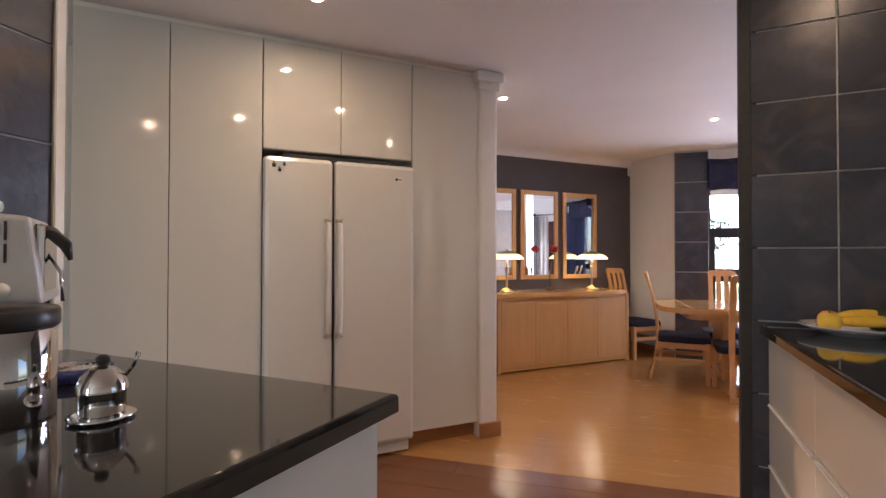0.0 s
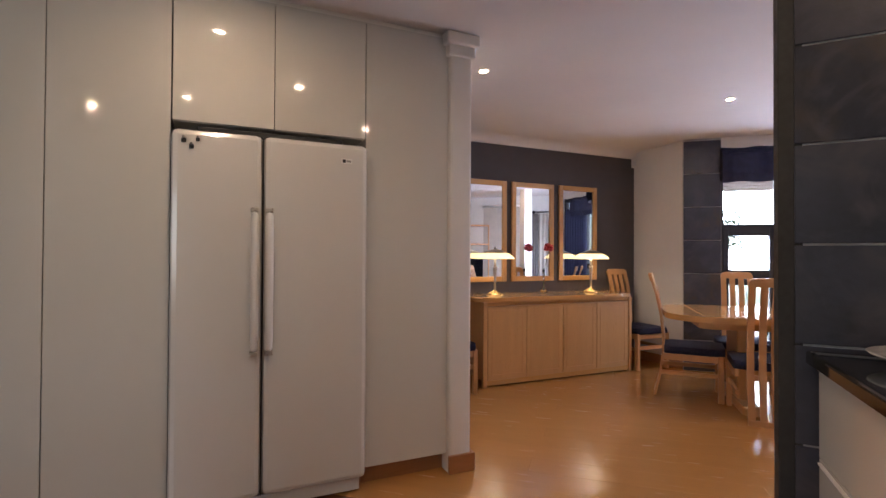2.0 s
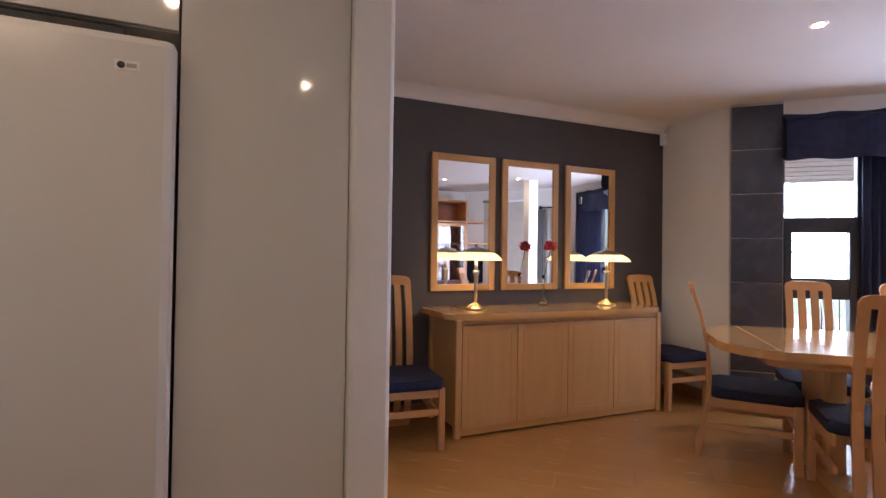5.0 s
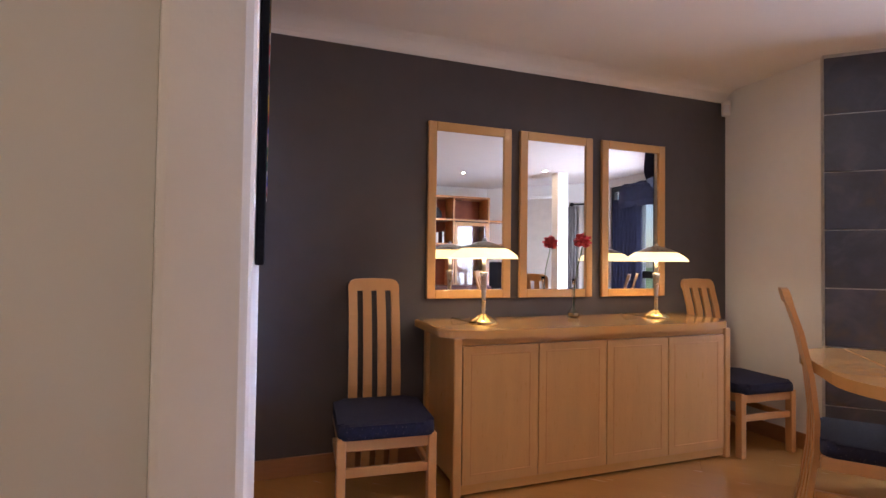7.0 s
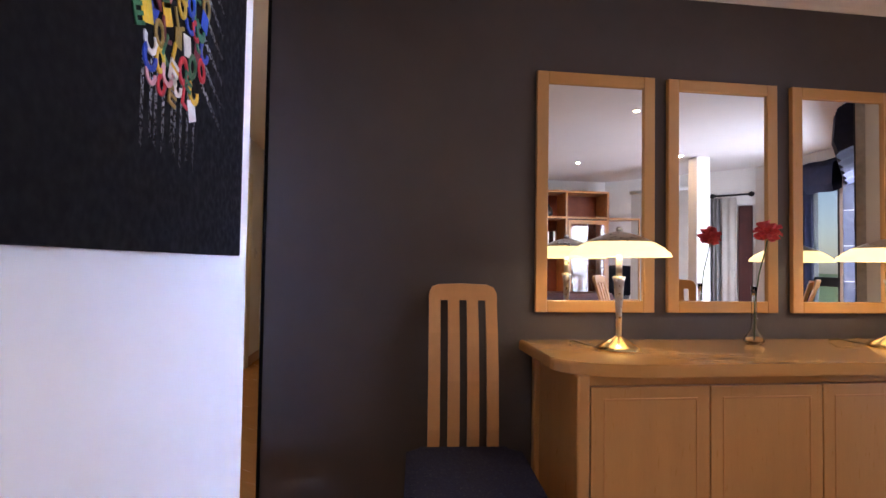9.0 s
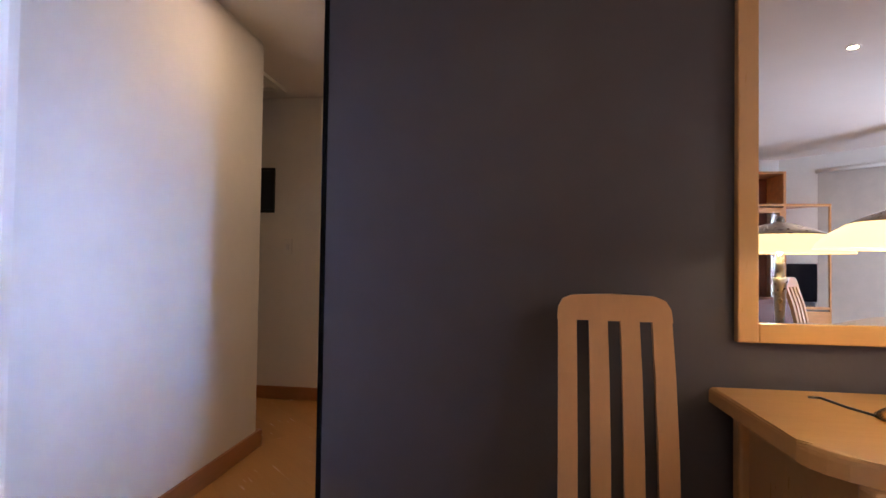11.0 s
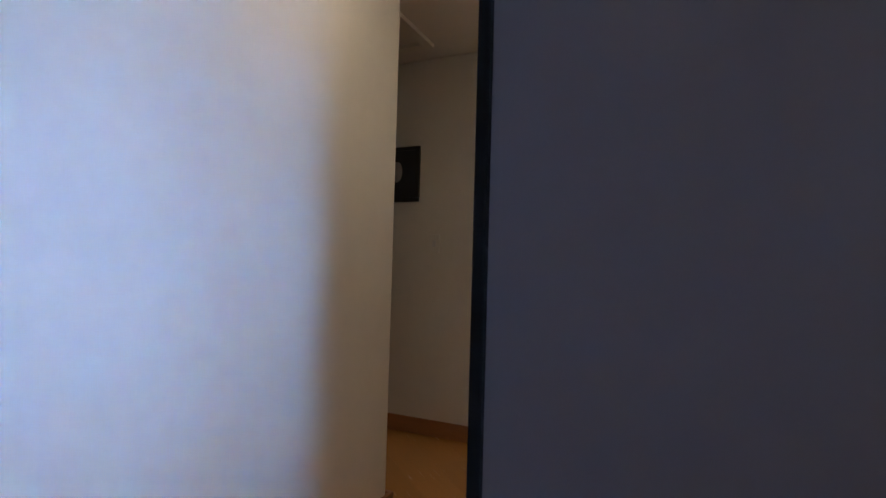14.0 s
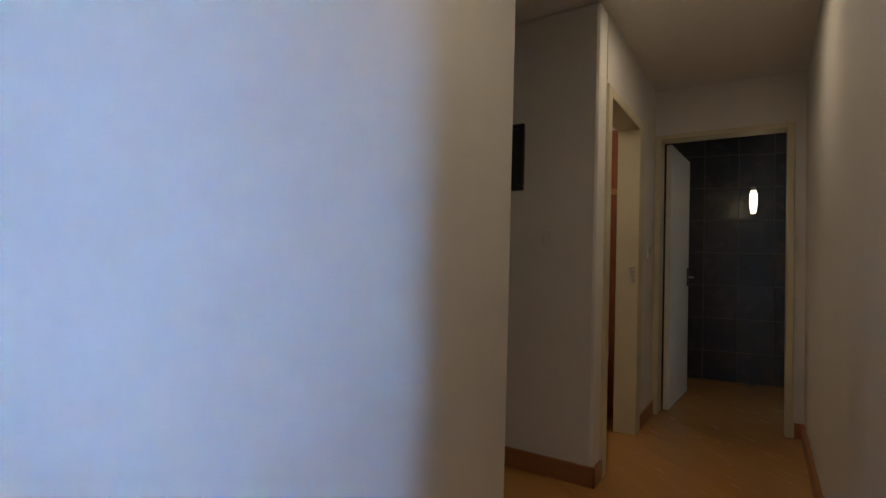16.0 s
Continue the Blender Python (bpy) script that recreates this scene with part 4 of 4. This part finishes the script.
roman_blind(KTURN @ Matrix.Translation((1.42, 6.725, 0)), 1.87, "dark navy roman blind drawn up over the terrace door")
roman_blind(pose(7.12, 2.42, 0, 0, 0, -90), 0.72, "dark navy roman blind drawn up beside the slate pier")

win2 = thing("window_2", "dark framed tall window in the living room", "window", pose(7.19, 2.40, 0, 0, 0, -90), "", "structure")
for x in (0.04, 0.40, 0.72, 1.01):
    part("window_frame", box(x - 0.03, x + 0.03, -0.035, 0.035, 0, 2.33, 0.004), "frame_dark", win2)
for x0, x1 in ((0.07, 0.37), (0.43, 0.69), (0.75, 0.98)):
    for z0, z1 in ((0.0, 0.12), (0.95, 1.05), (2.25, 2.33)):
        part("window_rail", box(x0, x1, -0.03, 0.03, z0, z1, 0.004), "frame_dark", win2)
    for z0, z1 in ((0.12, 0.95), (1.05, 2.25)):
        part("pane", box(x0, x1, -0.003, 0.003, z0, z1), "glass", win2).visible_shadow = False


def curtain(name, label, a0, a1, b, z0, z1, material, m, waves=7, amp=0.03):
    bm = bmesh.new()
    n = waves * 8
    fr, bk = [], []
    for i in range(n + 1):
        x = a0 + (a1 - a0) * i / n
        y = b + amp * math.sin(2 * math.pi * waves * i / n) + 0.3 * amp * math.sin(i * 0.9)
        fr.append([bm.verts.new(m @ Vector((x, y, z))) for z in (z0, z1)])
        bk.append([bm.verts.new(m @ Vector((x, y + 0.012, z))) for z in (z0, z1)])
    for s in (fr, bk):
        for p, q2 in zip(s, s[1:]):
            f = bm.faces.new((p[0], q2[0], q2[1], p[1]))
            f.smooth = True
    for k2 in (0, 1):
        for i in range(n):
            bm.faces.new((fr[i][k2], fr[i + 1][k2], bk[i + 1][k2], bk[i][k2]))
    for i in (0, n):
        bm.faces.new((fr[i][0], fr[i][1], bk[i][1], bk[i][0]))
    return solid(name, bm, material, label, "curtain")


curtain("curtain", "dark navy curtain hanging beside the terrace door", 1.965, 2.23, 6.80, 0.02, 2.28, "navy_cloth", KTURN, 5, 0.025)
curtain("curtain", "dark navy curtain tied back at the living room window", 0.30, 0.86, -0.09, 0.02, 2.1, "navy_cloth", pose(7.13, 2.42, 0, 0, 0, -90), 8, 0.03)

# outside
structure("backdrop", kbox(-30, 34, 30, 30.2, -0.2, 16), "haze", "bright hazy sky far beyond the terrace", "backdrop")
eave = structure("eave", kbox(1.45, 6.2, 6.97, 11.2, 2.42, 2.5), "white_paint", "wooden boarded eave over the terrace", "eave")
pieces("eave_board", eave, (4.7, 0.36, 0.02), [KTURN @ Matrix.Translation((3.83, 7.2 + i * 0.385, 2.395)) for i in range(11)], "eave", 0.02, 0.003)
rail = thing("terrace_railing", "dark metal railing at the terrace edge", "railing", pose(0, 0, 0, 0, 0, -42))
part("top_rail", box(-1.0, 6.0, 9.98, 10.03, 0.88, 0.93, 0.006), "frame_dark", rail)
part("bottom_rail", box(-1.0, 6.0, 9.99, 10.02, 0.06, 0.09, 0.004), "frame_dark", rail)
for i in range(36):
    part("baluster", box(-0.95 + i * 0.195, -0.935 + i * 0.195, 9.998, 10.013, -0.05, 0.9), "frame_dark", rail)
seatb = thing("garden_bench", "white curved metal garden bench on the terrace", "bench", pose(0, 0, 0, 0, 0, -42))
part("seat", box(1.5, 2.7, 8.3, 8.7, 0.34, 0.38, 0.01), "white_paint", seatb)
for a in (1.55, 2.65):
    for b in (8.33, 8.67):
        part("leg", tube([(a, b, -0.05), (a + 0.02, b, 0.2), (a, b, 0.35)], 0.016, 8), "white_paint", seatb)
for i in range(12):
    part("slat", tube([(1.55 + i * 0.1, 8.68, 0.38), (1.55 + i * 0.1, 8.74, 0.8)], 0.008, 6), "white_paint", seatb)
part("back_rail", tube([(1.5, 8.74, 0.78), (1.8, 8.745, 0.84), (2.1, 8.75, 0.86), (2.4, 8.745, 0.84), (2.7, 8.74, 0.78)], 0.018, 8), "white_paint", seatb)


def tree(x, y, h, seed):
    rg = random.Random(seed)
    tr = thing("tree", "leafy green garden tree beyond the railing", "tree", pose(x, y, -0.25))
    tk = tube([(0, 0, 0), (0.05, 0.02, h * 0.3), (0.0, 0.05, h * 0.6), (0.1, 0, h * 0.85)], [0.13, 0.10, 0.07, 0.02], 10)
    for i in range(7):
        a = i * 0.9
        tube([(0.03, 0.03, h * (0.35 + 0.06 * i)), (0.5 * math.cos(a), 0.5 * math.sin(a), h * (0.45 + 0.06 * i)), (1.0 * math.cos(a), 1.0 * math.sin(a), h * (0.5 + 0.06 * i))], [0.05, 0.035, 0.012], 6, tk)
    part("trunk", tk, "bark", tr)
    verts, faces = [], []
    for i in range(2600):
        c = Vector((rg.gauss(0, 0.55), rg.gauss(0, 0.55), h * 0.68 + rg.gauss(0, h * 0.14)))
        cl = Vector((math.sin(i * 1.7), math.cos(i * 2.3), math.sin(i * 0.9))) * 0.35
        c += cl
        mt = Euler((rg.uniform(0, 6), rg.uniform(0, 6), rg.uniform(0, 6))).to_matrix()
        s = rg.uniform(0.05, 0.1)
        b0 = len(verts)
        verts += [tuple(c + mt @ Vector(v)) for v in ((-s, 0, 0), (0, -s * 0.5, 0.01), (s, 0, 0), (0, s * 0.5, 0.01))]
        faces.append((b0, b0 + 1, b0 + 2, b0 + 3))
    me = bpy.data.meshes.new("crown")
    me.from_pydata(verts, [], faces)
    me.materials.append(M["leaf"])
    cr = new("crown", me)
    cr.parent = tr


for a, b, h, s in ((2.3, 26.0, 3.0, 1), (4.5, 24.0, 3.4, 3)):
    pt = K(a, b)
    tree(pt.x, pt.y, h, s)

# ---- living room seen in the mirrors ----
wu = thing("wall_unit", "cherry wood wall unit with open shelves and glass door", "wall unit", pose(4.0, -0.29, 0))
part("back", box(0, 2.15, 0, 0.02, 0.1, 1.85), "red_brick", wu, "darker brown back panel")
part("upper_back", box(0, 1.65, 0, 0.02, 1.85, 2.2), "red_brick", wu, "darker brown back panel")
for x in (0.0, 0.55, 1.0, 1.63, 2.125):
    part("upright", box(x, x + 0.028, 0.02, 0.4, 0, 2.22 if x < 1.7 else 1.85), "cherry", wu)
for z, x1 in ((0.08, 2.15), (0.62, 2.15), (1.42, 2.15), (1.82, 2.15), (2.2, 1.66)):
    part("shelf", box(0.0, x1, 0.022, 0.398, z, z + 0.03), "cherry", wu)
gd = part("glass_door", box(1.08, 1.58, 0.402, 0.408, 0.70, 1.74), "glass", wu)
for x0, x1, z0, z1 in ((1.03, 1.08, 0.66, 1.80), (1.58, 1.63, 0.66, 1.80), (1.08, 1.58, 0.66, 0.70), (1.08, 1.58, 1.74, 1.80)):
    part("door_frame", box(x0, x1, 0.4, 0.42, z0, z1, 0.003), "cherry", gd)
for x in (0.03, 0.58, 1.04, 1.65):
    part("door", box(x, x + (0.5 if x < 1.6 else 0.47), 0.4, 0.42, 0.12, 0.6, 0.003), "cherry", wu)
tv = thing("television", "black flat television on the wall unit", "television", pose(5.89, -0.03, 0.65))
part("screen", box(-0.22, 0.22, -0.02, 0.03, 0.05, 0.50, 0.006), "screen", tv)
part("foot", box(-0.12, 0.12, -0.08, 0.08, 0, 0.05, 0.006), "black", tv)
rng = random.Random(31)
for i, x in enumerate((0.10, 0.17, 0.22, 0.33, 0.62, 0.70, 0.80)):
    h = rng.uniform(0.16, 0.27)
    bk = thing("book", "upright book on the wall unit shelf", "book", pose(4.03 + x, -0.12, 1.45), "books on the shelves")
    part("cover", box(0, 0.035, 0, 0.17, 0, h, 0.003), ("maroon", "navy", "white_plastic")[i % 3], bk)
    part("pages", box(0.004, 0.031, 0.168, 0.172, 0.004, h - 0.004), "white_paint", bk)
orn = solid("ornament_jar", lathe([(0, 0), (0.06, 0), (0.09, 0.06), (0.07, 0.14), (0.03, 0.17), (0.04, 0.19), (0, 0.19)], 20, 4.78, -0.08, None, Matrix.Translation((0, 0, 1.85))), "black", "dark round ornament on the shelf", "ornament")
sofa = thing("sofa", "dark maroon leather sofa seen from behind", "sofa", pose(4.2, 0.92, 0))
part("base", box(-0.95, 0.95, -0.4, 0.4, 0.08, 0.42, 0.04), "maroon", sofa)
part("backrest", box(-0.95, 0.95, 0.22, 0.44, 0.3, 0.82, 0.06), "maroon", sofa)
for x in (-0.97, 0.79):
    part("armrest", box(x, x + 0.18, -0.4, 0.4, 0.1, 0.6, 0.05), "maroon", sofa)
structure("wall_living_column", box(6.0, 6.17, 1.49, 1.66, -0.05, CEIL, 0.01), "plaster", "white square column in the living room", "wall")
QTURN = KTURN @ Matrix.Rotation(radians(90), 4, "Z")
curtain("curtain", "dark grey curtain gathered at the bay corner", 5.10, 5.27, -4.40, 0.02, 2.06, "curtain", QTURN, 4, 0.035)
# nearly flat sheet whose grey stands for the bay wall in shade
curtain("curtain", "grey curtain sheet standing for the shaded wall beside the door", 5.28, 5.46, -4.43, 0.02, 2.06, "blind_shaded_wall", QTURN, 2, 0.008)
leaf2 = thing("door_3", "dark brown wooden door in the bay wall", "door", QTURN, "", "structure")
part("door_leaf", box(5.47, 5.63, -4.498, -4.465, 0, 1.95, 0.004), "maroon", leaf2)
# added blind that hides the outside; the bay lamp shines from in front of it
shade = thing("roller_blind", "pale beige roller blind added to close the bay window", "blind", QTURN)
part("cloth", box(4.06, 4.88, -4.498, -4.492, 0.17, 2.22), "blind_shaded_wall", shade)
part("roller", tube([(4.05, -4.47, 2.24), (4.89, -4.47, 2.24)], 0.024, 12), "white_plastic", shade)
part("bottom_bar", box(4.06, 4.88, -4.502, -4.488, 0.15, 0.17, 0.003), "white_plastic", shade)
rod = thing("curtain_rod", "dark curtain rod with round finials", "curtain rod", QTURN @ Matrix.Translation((5.2, -4.40, 2.09)))
part("bar", tube([(0, 0, 0), (0.42, 0, 0)], 0.012, 8), "black", rod)
for x in (-0.02, 0.43):
    part("finial", lathe([(0, -0.035), (0.03, -0.02), (0.035, 0), (0.03, 0.02), (0, 0.035)], 12, x, 0), "black", rod)
for x in (0.05, 0.38):
    part("bracket", tube([(x, 0, 0), (x, -0.10, 0.0)], 0.008, 6), "black", rod)

# ---- hall and corridor things ----
hp = thing("framed_picture", "small dark framed picture on the cream wall", "picture", pose(0.39, 7.44, 1.495))
part("frame", bm_box(bm_box(bm_box(box(-0.15, 0.148, -0.022, 0, 0, 0.025, 0.003), -0.15, 0.148, -0.022, 0, 0.34, 0.365, 0.003), -0.15, -0.125, -0.022, 0, 0.025, 0.34), 0.123, 0.148, -0.022, 0, 0.025, 0.34), "black", hp)
part("print", box(-0.126, 0.124, -0.012, -0.001, 0.024, 0.341), "frame_dark", hp, "dark blue-green print")
part("motif", lathe([(0, 0), (0.05, 0), (0.05, 0.001), (0, 0.001)], 18, 0, 0, None, Matrix.Translation((-0.02, -0.012, 0.2)) @ Matrix.Rotation(radians(90), 4, "X") @ Matrix.Diagonal((0.8, 1.4, 1, 1))), "grey_plastic", hp)

hatch = structure("ceiling_hatch", bm_box(bm_box(bm_box(box(0.0, 0.7, 6.6, 6.66, CEIL - 0.025, CEIL), 0.0, 0.7, 7.2, 7.26, CEIL - 0.025, CEIL), 0.0, 0.06, 6.66, 7.2, CEIL - 0.025, CEIL), 0.64, 0.7, 6.66, 7.2, CEIL - 0.025, CEIL), "white_paint", "white framed loft hatch in the ceiling", "hatch")
structure("hatch_slot", box(0.3, 0.56, 7.28, 7.295, CEIL - 0.004, CEIL), "gap", "thin dark slot in the ceiling", "vent")

d1 = thing("door_1", "cream side door frame with the door standing open", "door", pose(0, 0, 0), "", "structure")
part("jamb", box(0.81, 0.955, 7.57, 7.64, 0, 2.06, 0.006), "cream", d1)
part("jamb", box(0.81, 0.955, 8.36, 8.49, 0, 2.06, 0.006), "cream", d1)
part("head", box(0.81, 0.955, 7.64, 8.36, 2.0, 2.06, 0.006), "cream", d1)
part("strike_plate", box(0.90, 0.935, 8.354, 8.361, 0.98, 1.10), "nickel", d1)
stand = thing("coat_stand", "white curved coat stand in the side room", "coat stand", pose(0.45, 8.2, 0))
part("pole", tube([(0, 0, 0.0), (0, 0, 1.0), (0.02, 0.02, 1.2), (-0.02, 0, 1.4), (0.02, 0, 1.6), (0, 0, 1.72)], 0.018, 8), "white_plastic", stand)
part("base", lathe([(0, 0), (0.16, 0), (0.16, 0.02), (0, 0.035)], 24), "white_plastic", stand)
for i, z in enumerate((1.3, 1.45, 1.66)):
    part("peg", tube([(0, 0, z), (0.09 * math.cos(i * 2 + 1), 0.09 * math.sin(i * 2 + 1), z + 0.02)], 0.008, 6), "white_plastic", stand)
ward = thing("wardrobe", "reddish wooden cupboard in the side room", "cupboard", pose(0.05, 8.66, 0))
part("body", box(-0.7, 0.7, 0.0, 0.3, 0, 2.1, 0.01), "red_brick", ward)
part("door", box(-0.69, -0.005, -0.018, 0, 0.08, 2.08, 0.004), "red_brick", ward)
part("door", box(0.005, 0.69, -0.018, 0, 0.08, 2.08, 0.004), "red_brick", ward)
part("shelf_edge", box(-0.7, 0.7, -0.03, -0.018, 1.62, 1.66), "cherry", ward)
bin_ = thing("storage_bin", "white plastic bin with black lid", "bin", pose(0.6, 8.48, 0))
part("tub", lathe([(0, 0), (0.12, 0), (0.14, 0.5), (0.13, 0.52), (0, 0.52)], 24), "white_plastic", bin_)
part("lid", lathe([(0, 0.52), (0.145, 0.52), (0.145, 0.56), (0.06, 0.62), (0, 0.63)], 24), "black", bin_)

d2 = thing("door_2", "white panelled bathroom door standing wide open", "door", pose(0, 0, 0), "", "structure")
part("jamb", box(0.945, 0.985, 8.955, 9.115, 0, 2.095, 0.005), "cream", d2)
part("jamb", box(1.768, 1.812, 8.955, 9.115, 0, 2.095, 0.005), "cream", d2)
part("head", box(0.985, 1.768, 8.955, 9.115, 2.062, 2.095, 0.005), "cream", d2)
leafm = Matrix.Translation((1.0, 9.1, 0)) @ Matrix.Rotation(radians(-3), 4, "Z")
lf = part("door_leaf", box(0.0, 0.04, 0.0, 0.76, 0.01, 2.05, 0.004, leafm), "white_paint", d2)
part("lever_handle", tube([leafm @ Vector((0.04, 0.70, 1.02)), leafm @ Vector((0.085, 0.70, 1.02)), leafm @ Vector((0.09, 0.60, 1.02))], 0.009, 8), "nickel", lf, "satin lever handle")
part("handle_plate", box(0.038, 0.046, 0.68, 0.72, 0.94, 1.1, 0.002, leafm), "black", lf)

for x, y, z, turn, lab in ((0.95, 8.72, 1.22, 90, "white light switch by the bathroom door"), (0.66, 7.432, 1.22, 0, "white light switch below the picture")):
    sw = thing("light_switch", lab, "switch", pose(x, y, z, 0, 0, turn))
    part("plate", box(-0.035, 0.035, -0.004, 0.008, -0.06, 0.06, 0.003), "white_plastic", sw)
    part("rocker", box(-0.012, 0.012, -0.008, -0.003, -0.02, 0.02, 0.002), "porcelain", sw)

pd = thing("pendant_lamp", "small lit glass pendant on a thin cord", "pendant lamp", pose(1.56, 10.2, 0))
part("cord", tube([(0, 0, 1.84), (0, 0, CEIL)], 0.003, 6), "black", pd)
part("cap", lathe([(0, 1.85), (0.022, 1.85), (0.024, 1.83), (0.024, 1.815), (0, 1.815)], 16), "nickel", pd)
part("shade", lathe([(0.022, 1.815), (0.029, 1.78), (0.032, 1.73), (0.027, 1.66), (0.02, 1.61), (0, 1.608)], 24), "pendant_glow", pd, "glowing cream glass shade")

# ---- slate tiles and floor boards, last ----
def tile_wall(parent, m, x0, x1, size_w, size_h, z_first, gap=0.007):
    """Tiles on the plane y = 0 of m, laid from x0 to x1, joints at z_first + k * size_h."""
    z = z_first
    while z > 0.01:
        z -= size_h
    sizes = {}
    while z < CEIL - 0.02:
        zl, zh = max(z, 0.0), min(z + size_h, CEIL)
        x = x0
        while x < x1 - 0.02:
            xh = min(x + size_w, x1)
            key = (round(xh - x, 3), round(zh - zl, 3))
            sizes.setdefault(key, []).append(m @ Matrix.Translation(((x + xh) / 2, 0, (zl + zh) / 2)) @ Matrix.Rotation(radians(90), 4, "X"))
            x += size_w
        z += size_h
    for (w, h), places in sizes.items():
        if w > 0.02 and h > 0.02:
            pieces("slate_tile", parent, (w, h, 0.009), places, "slate", gap, 0.002)


tile_wall(wall_slate, NTURN, -0.012, 1.3, 0.29, 0.297, 1.239)
tile_wall(column, KTURN @ Matrix.Translation((0, 6.73, 0)), 1.07, 1.43, 0.36, 0.35, 2.42)
tile_wall(pier, KTURN @ Matrix.Translation((3.3, 6.58, 0)) @ Matrix.Rotation(radians(-90), 4, "Z"), -0.37, 0.0, 0.37, 0.35, 2.42)
tile_wall(wall_left, LTURN @ Matrix.Translation((0, -0.02, 0)) @ Matrix.Rotation(radians(180), 4, "Z"), -1.5, 0.0, 0.3, 0.297, 1.239)
tile_wall(wall_bath, BATH, -0.87, 0.93, 0.30, 0.323, 0.938, 0.006)

rng = random.Random(12)
light, dark = [], []
row = 0
b = -0.8
while b < 9.1:
    a = -7.6 + (row * 0.41) % 1.2
    while a < 4.6:
        c = KTURN @ Vector((a + 0.6, b + 0.095, 0))
        pl = KTURN @ Matrix.Translation((a + 0.6, b + 0.095, -0.012)) @ Matrix.Rotation(radians(90), 4, "Z")
        if b >= 3.16 and ((1.0 < c.x < 5.9 and 0.9 < c.y < 5.3 and a < 2.4) or (-0.2 < c.x < 2.8 and 3.9 < c.y < 10.95)):
            light.append(pl)
        elif b < 3.16 and 0.4 < c.x < 3.2 and 0.4 < c.y < 3.4:
            dark.append(pl)
        a += 1.2
    b += 0.19 if not (b < 3.16 < b + 0.19) else (3.161 - b)
    row += 1
pieces("floor_board", floor, (0.19, 1.2, 0.012), light, "floor", 0.0007, 0.0004)
pieces("floor_board", floor, (0.19, 1.2, 0.011), dark, "floor_dark", 0.0012, 0.0008)
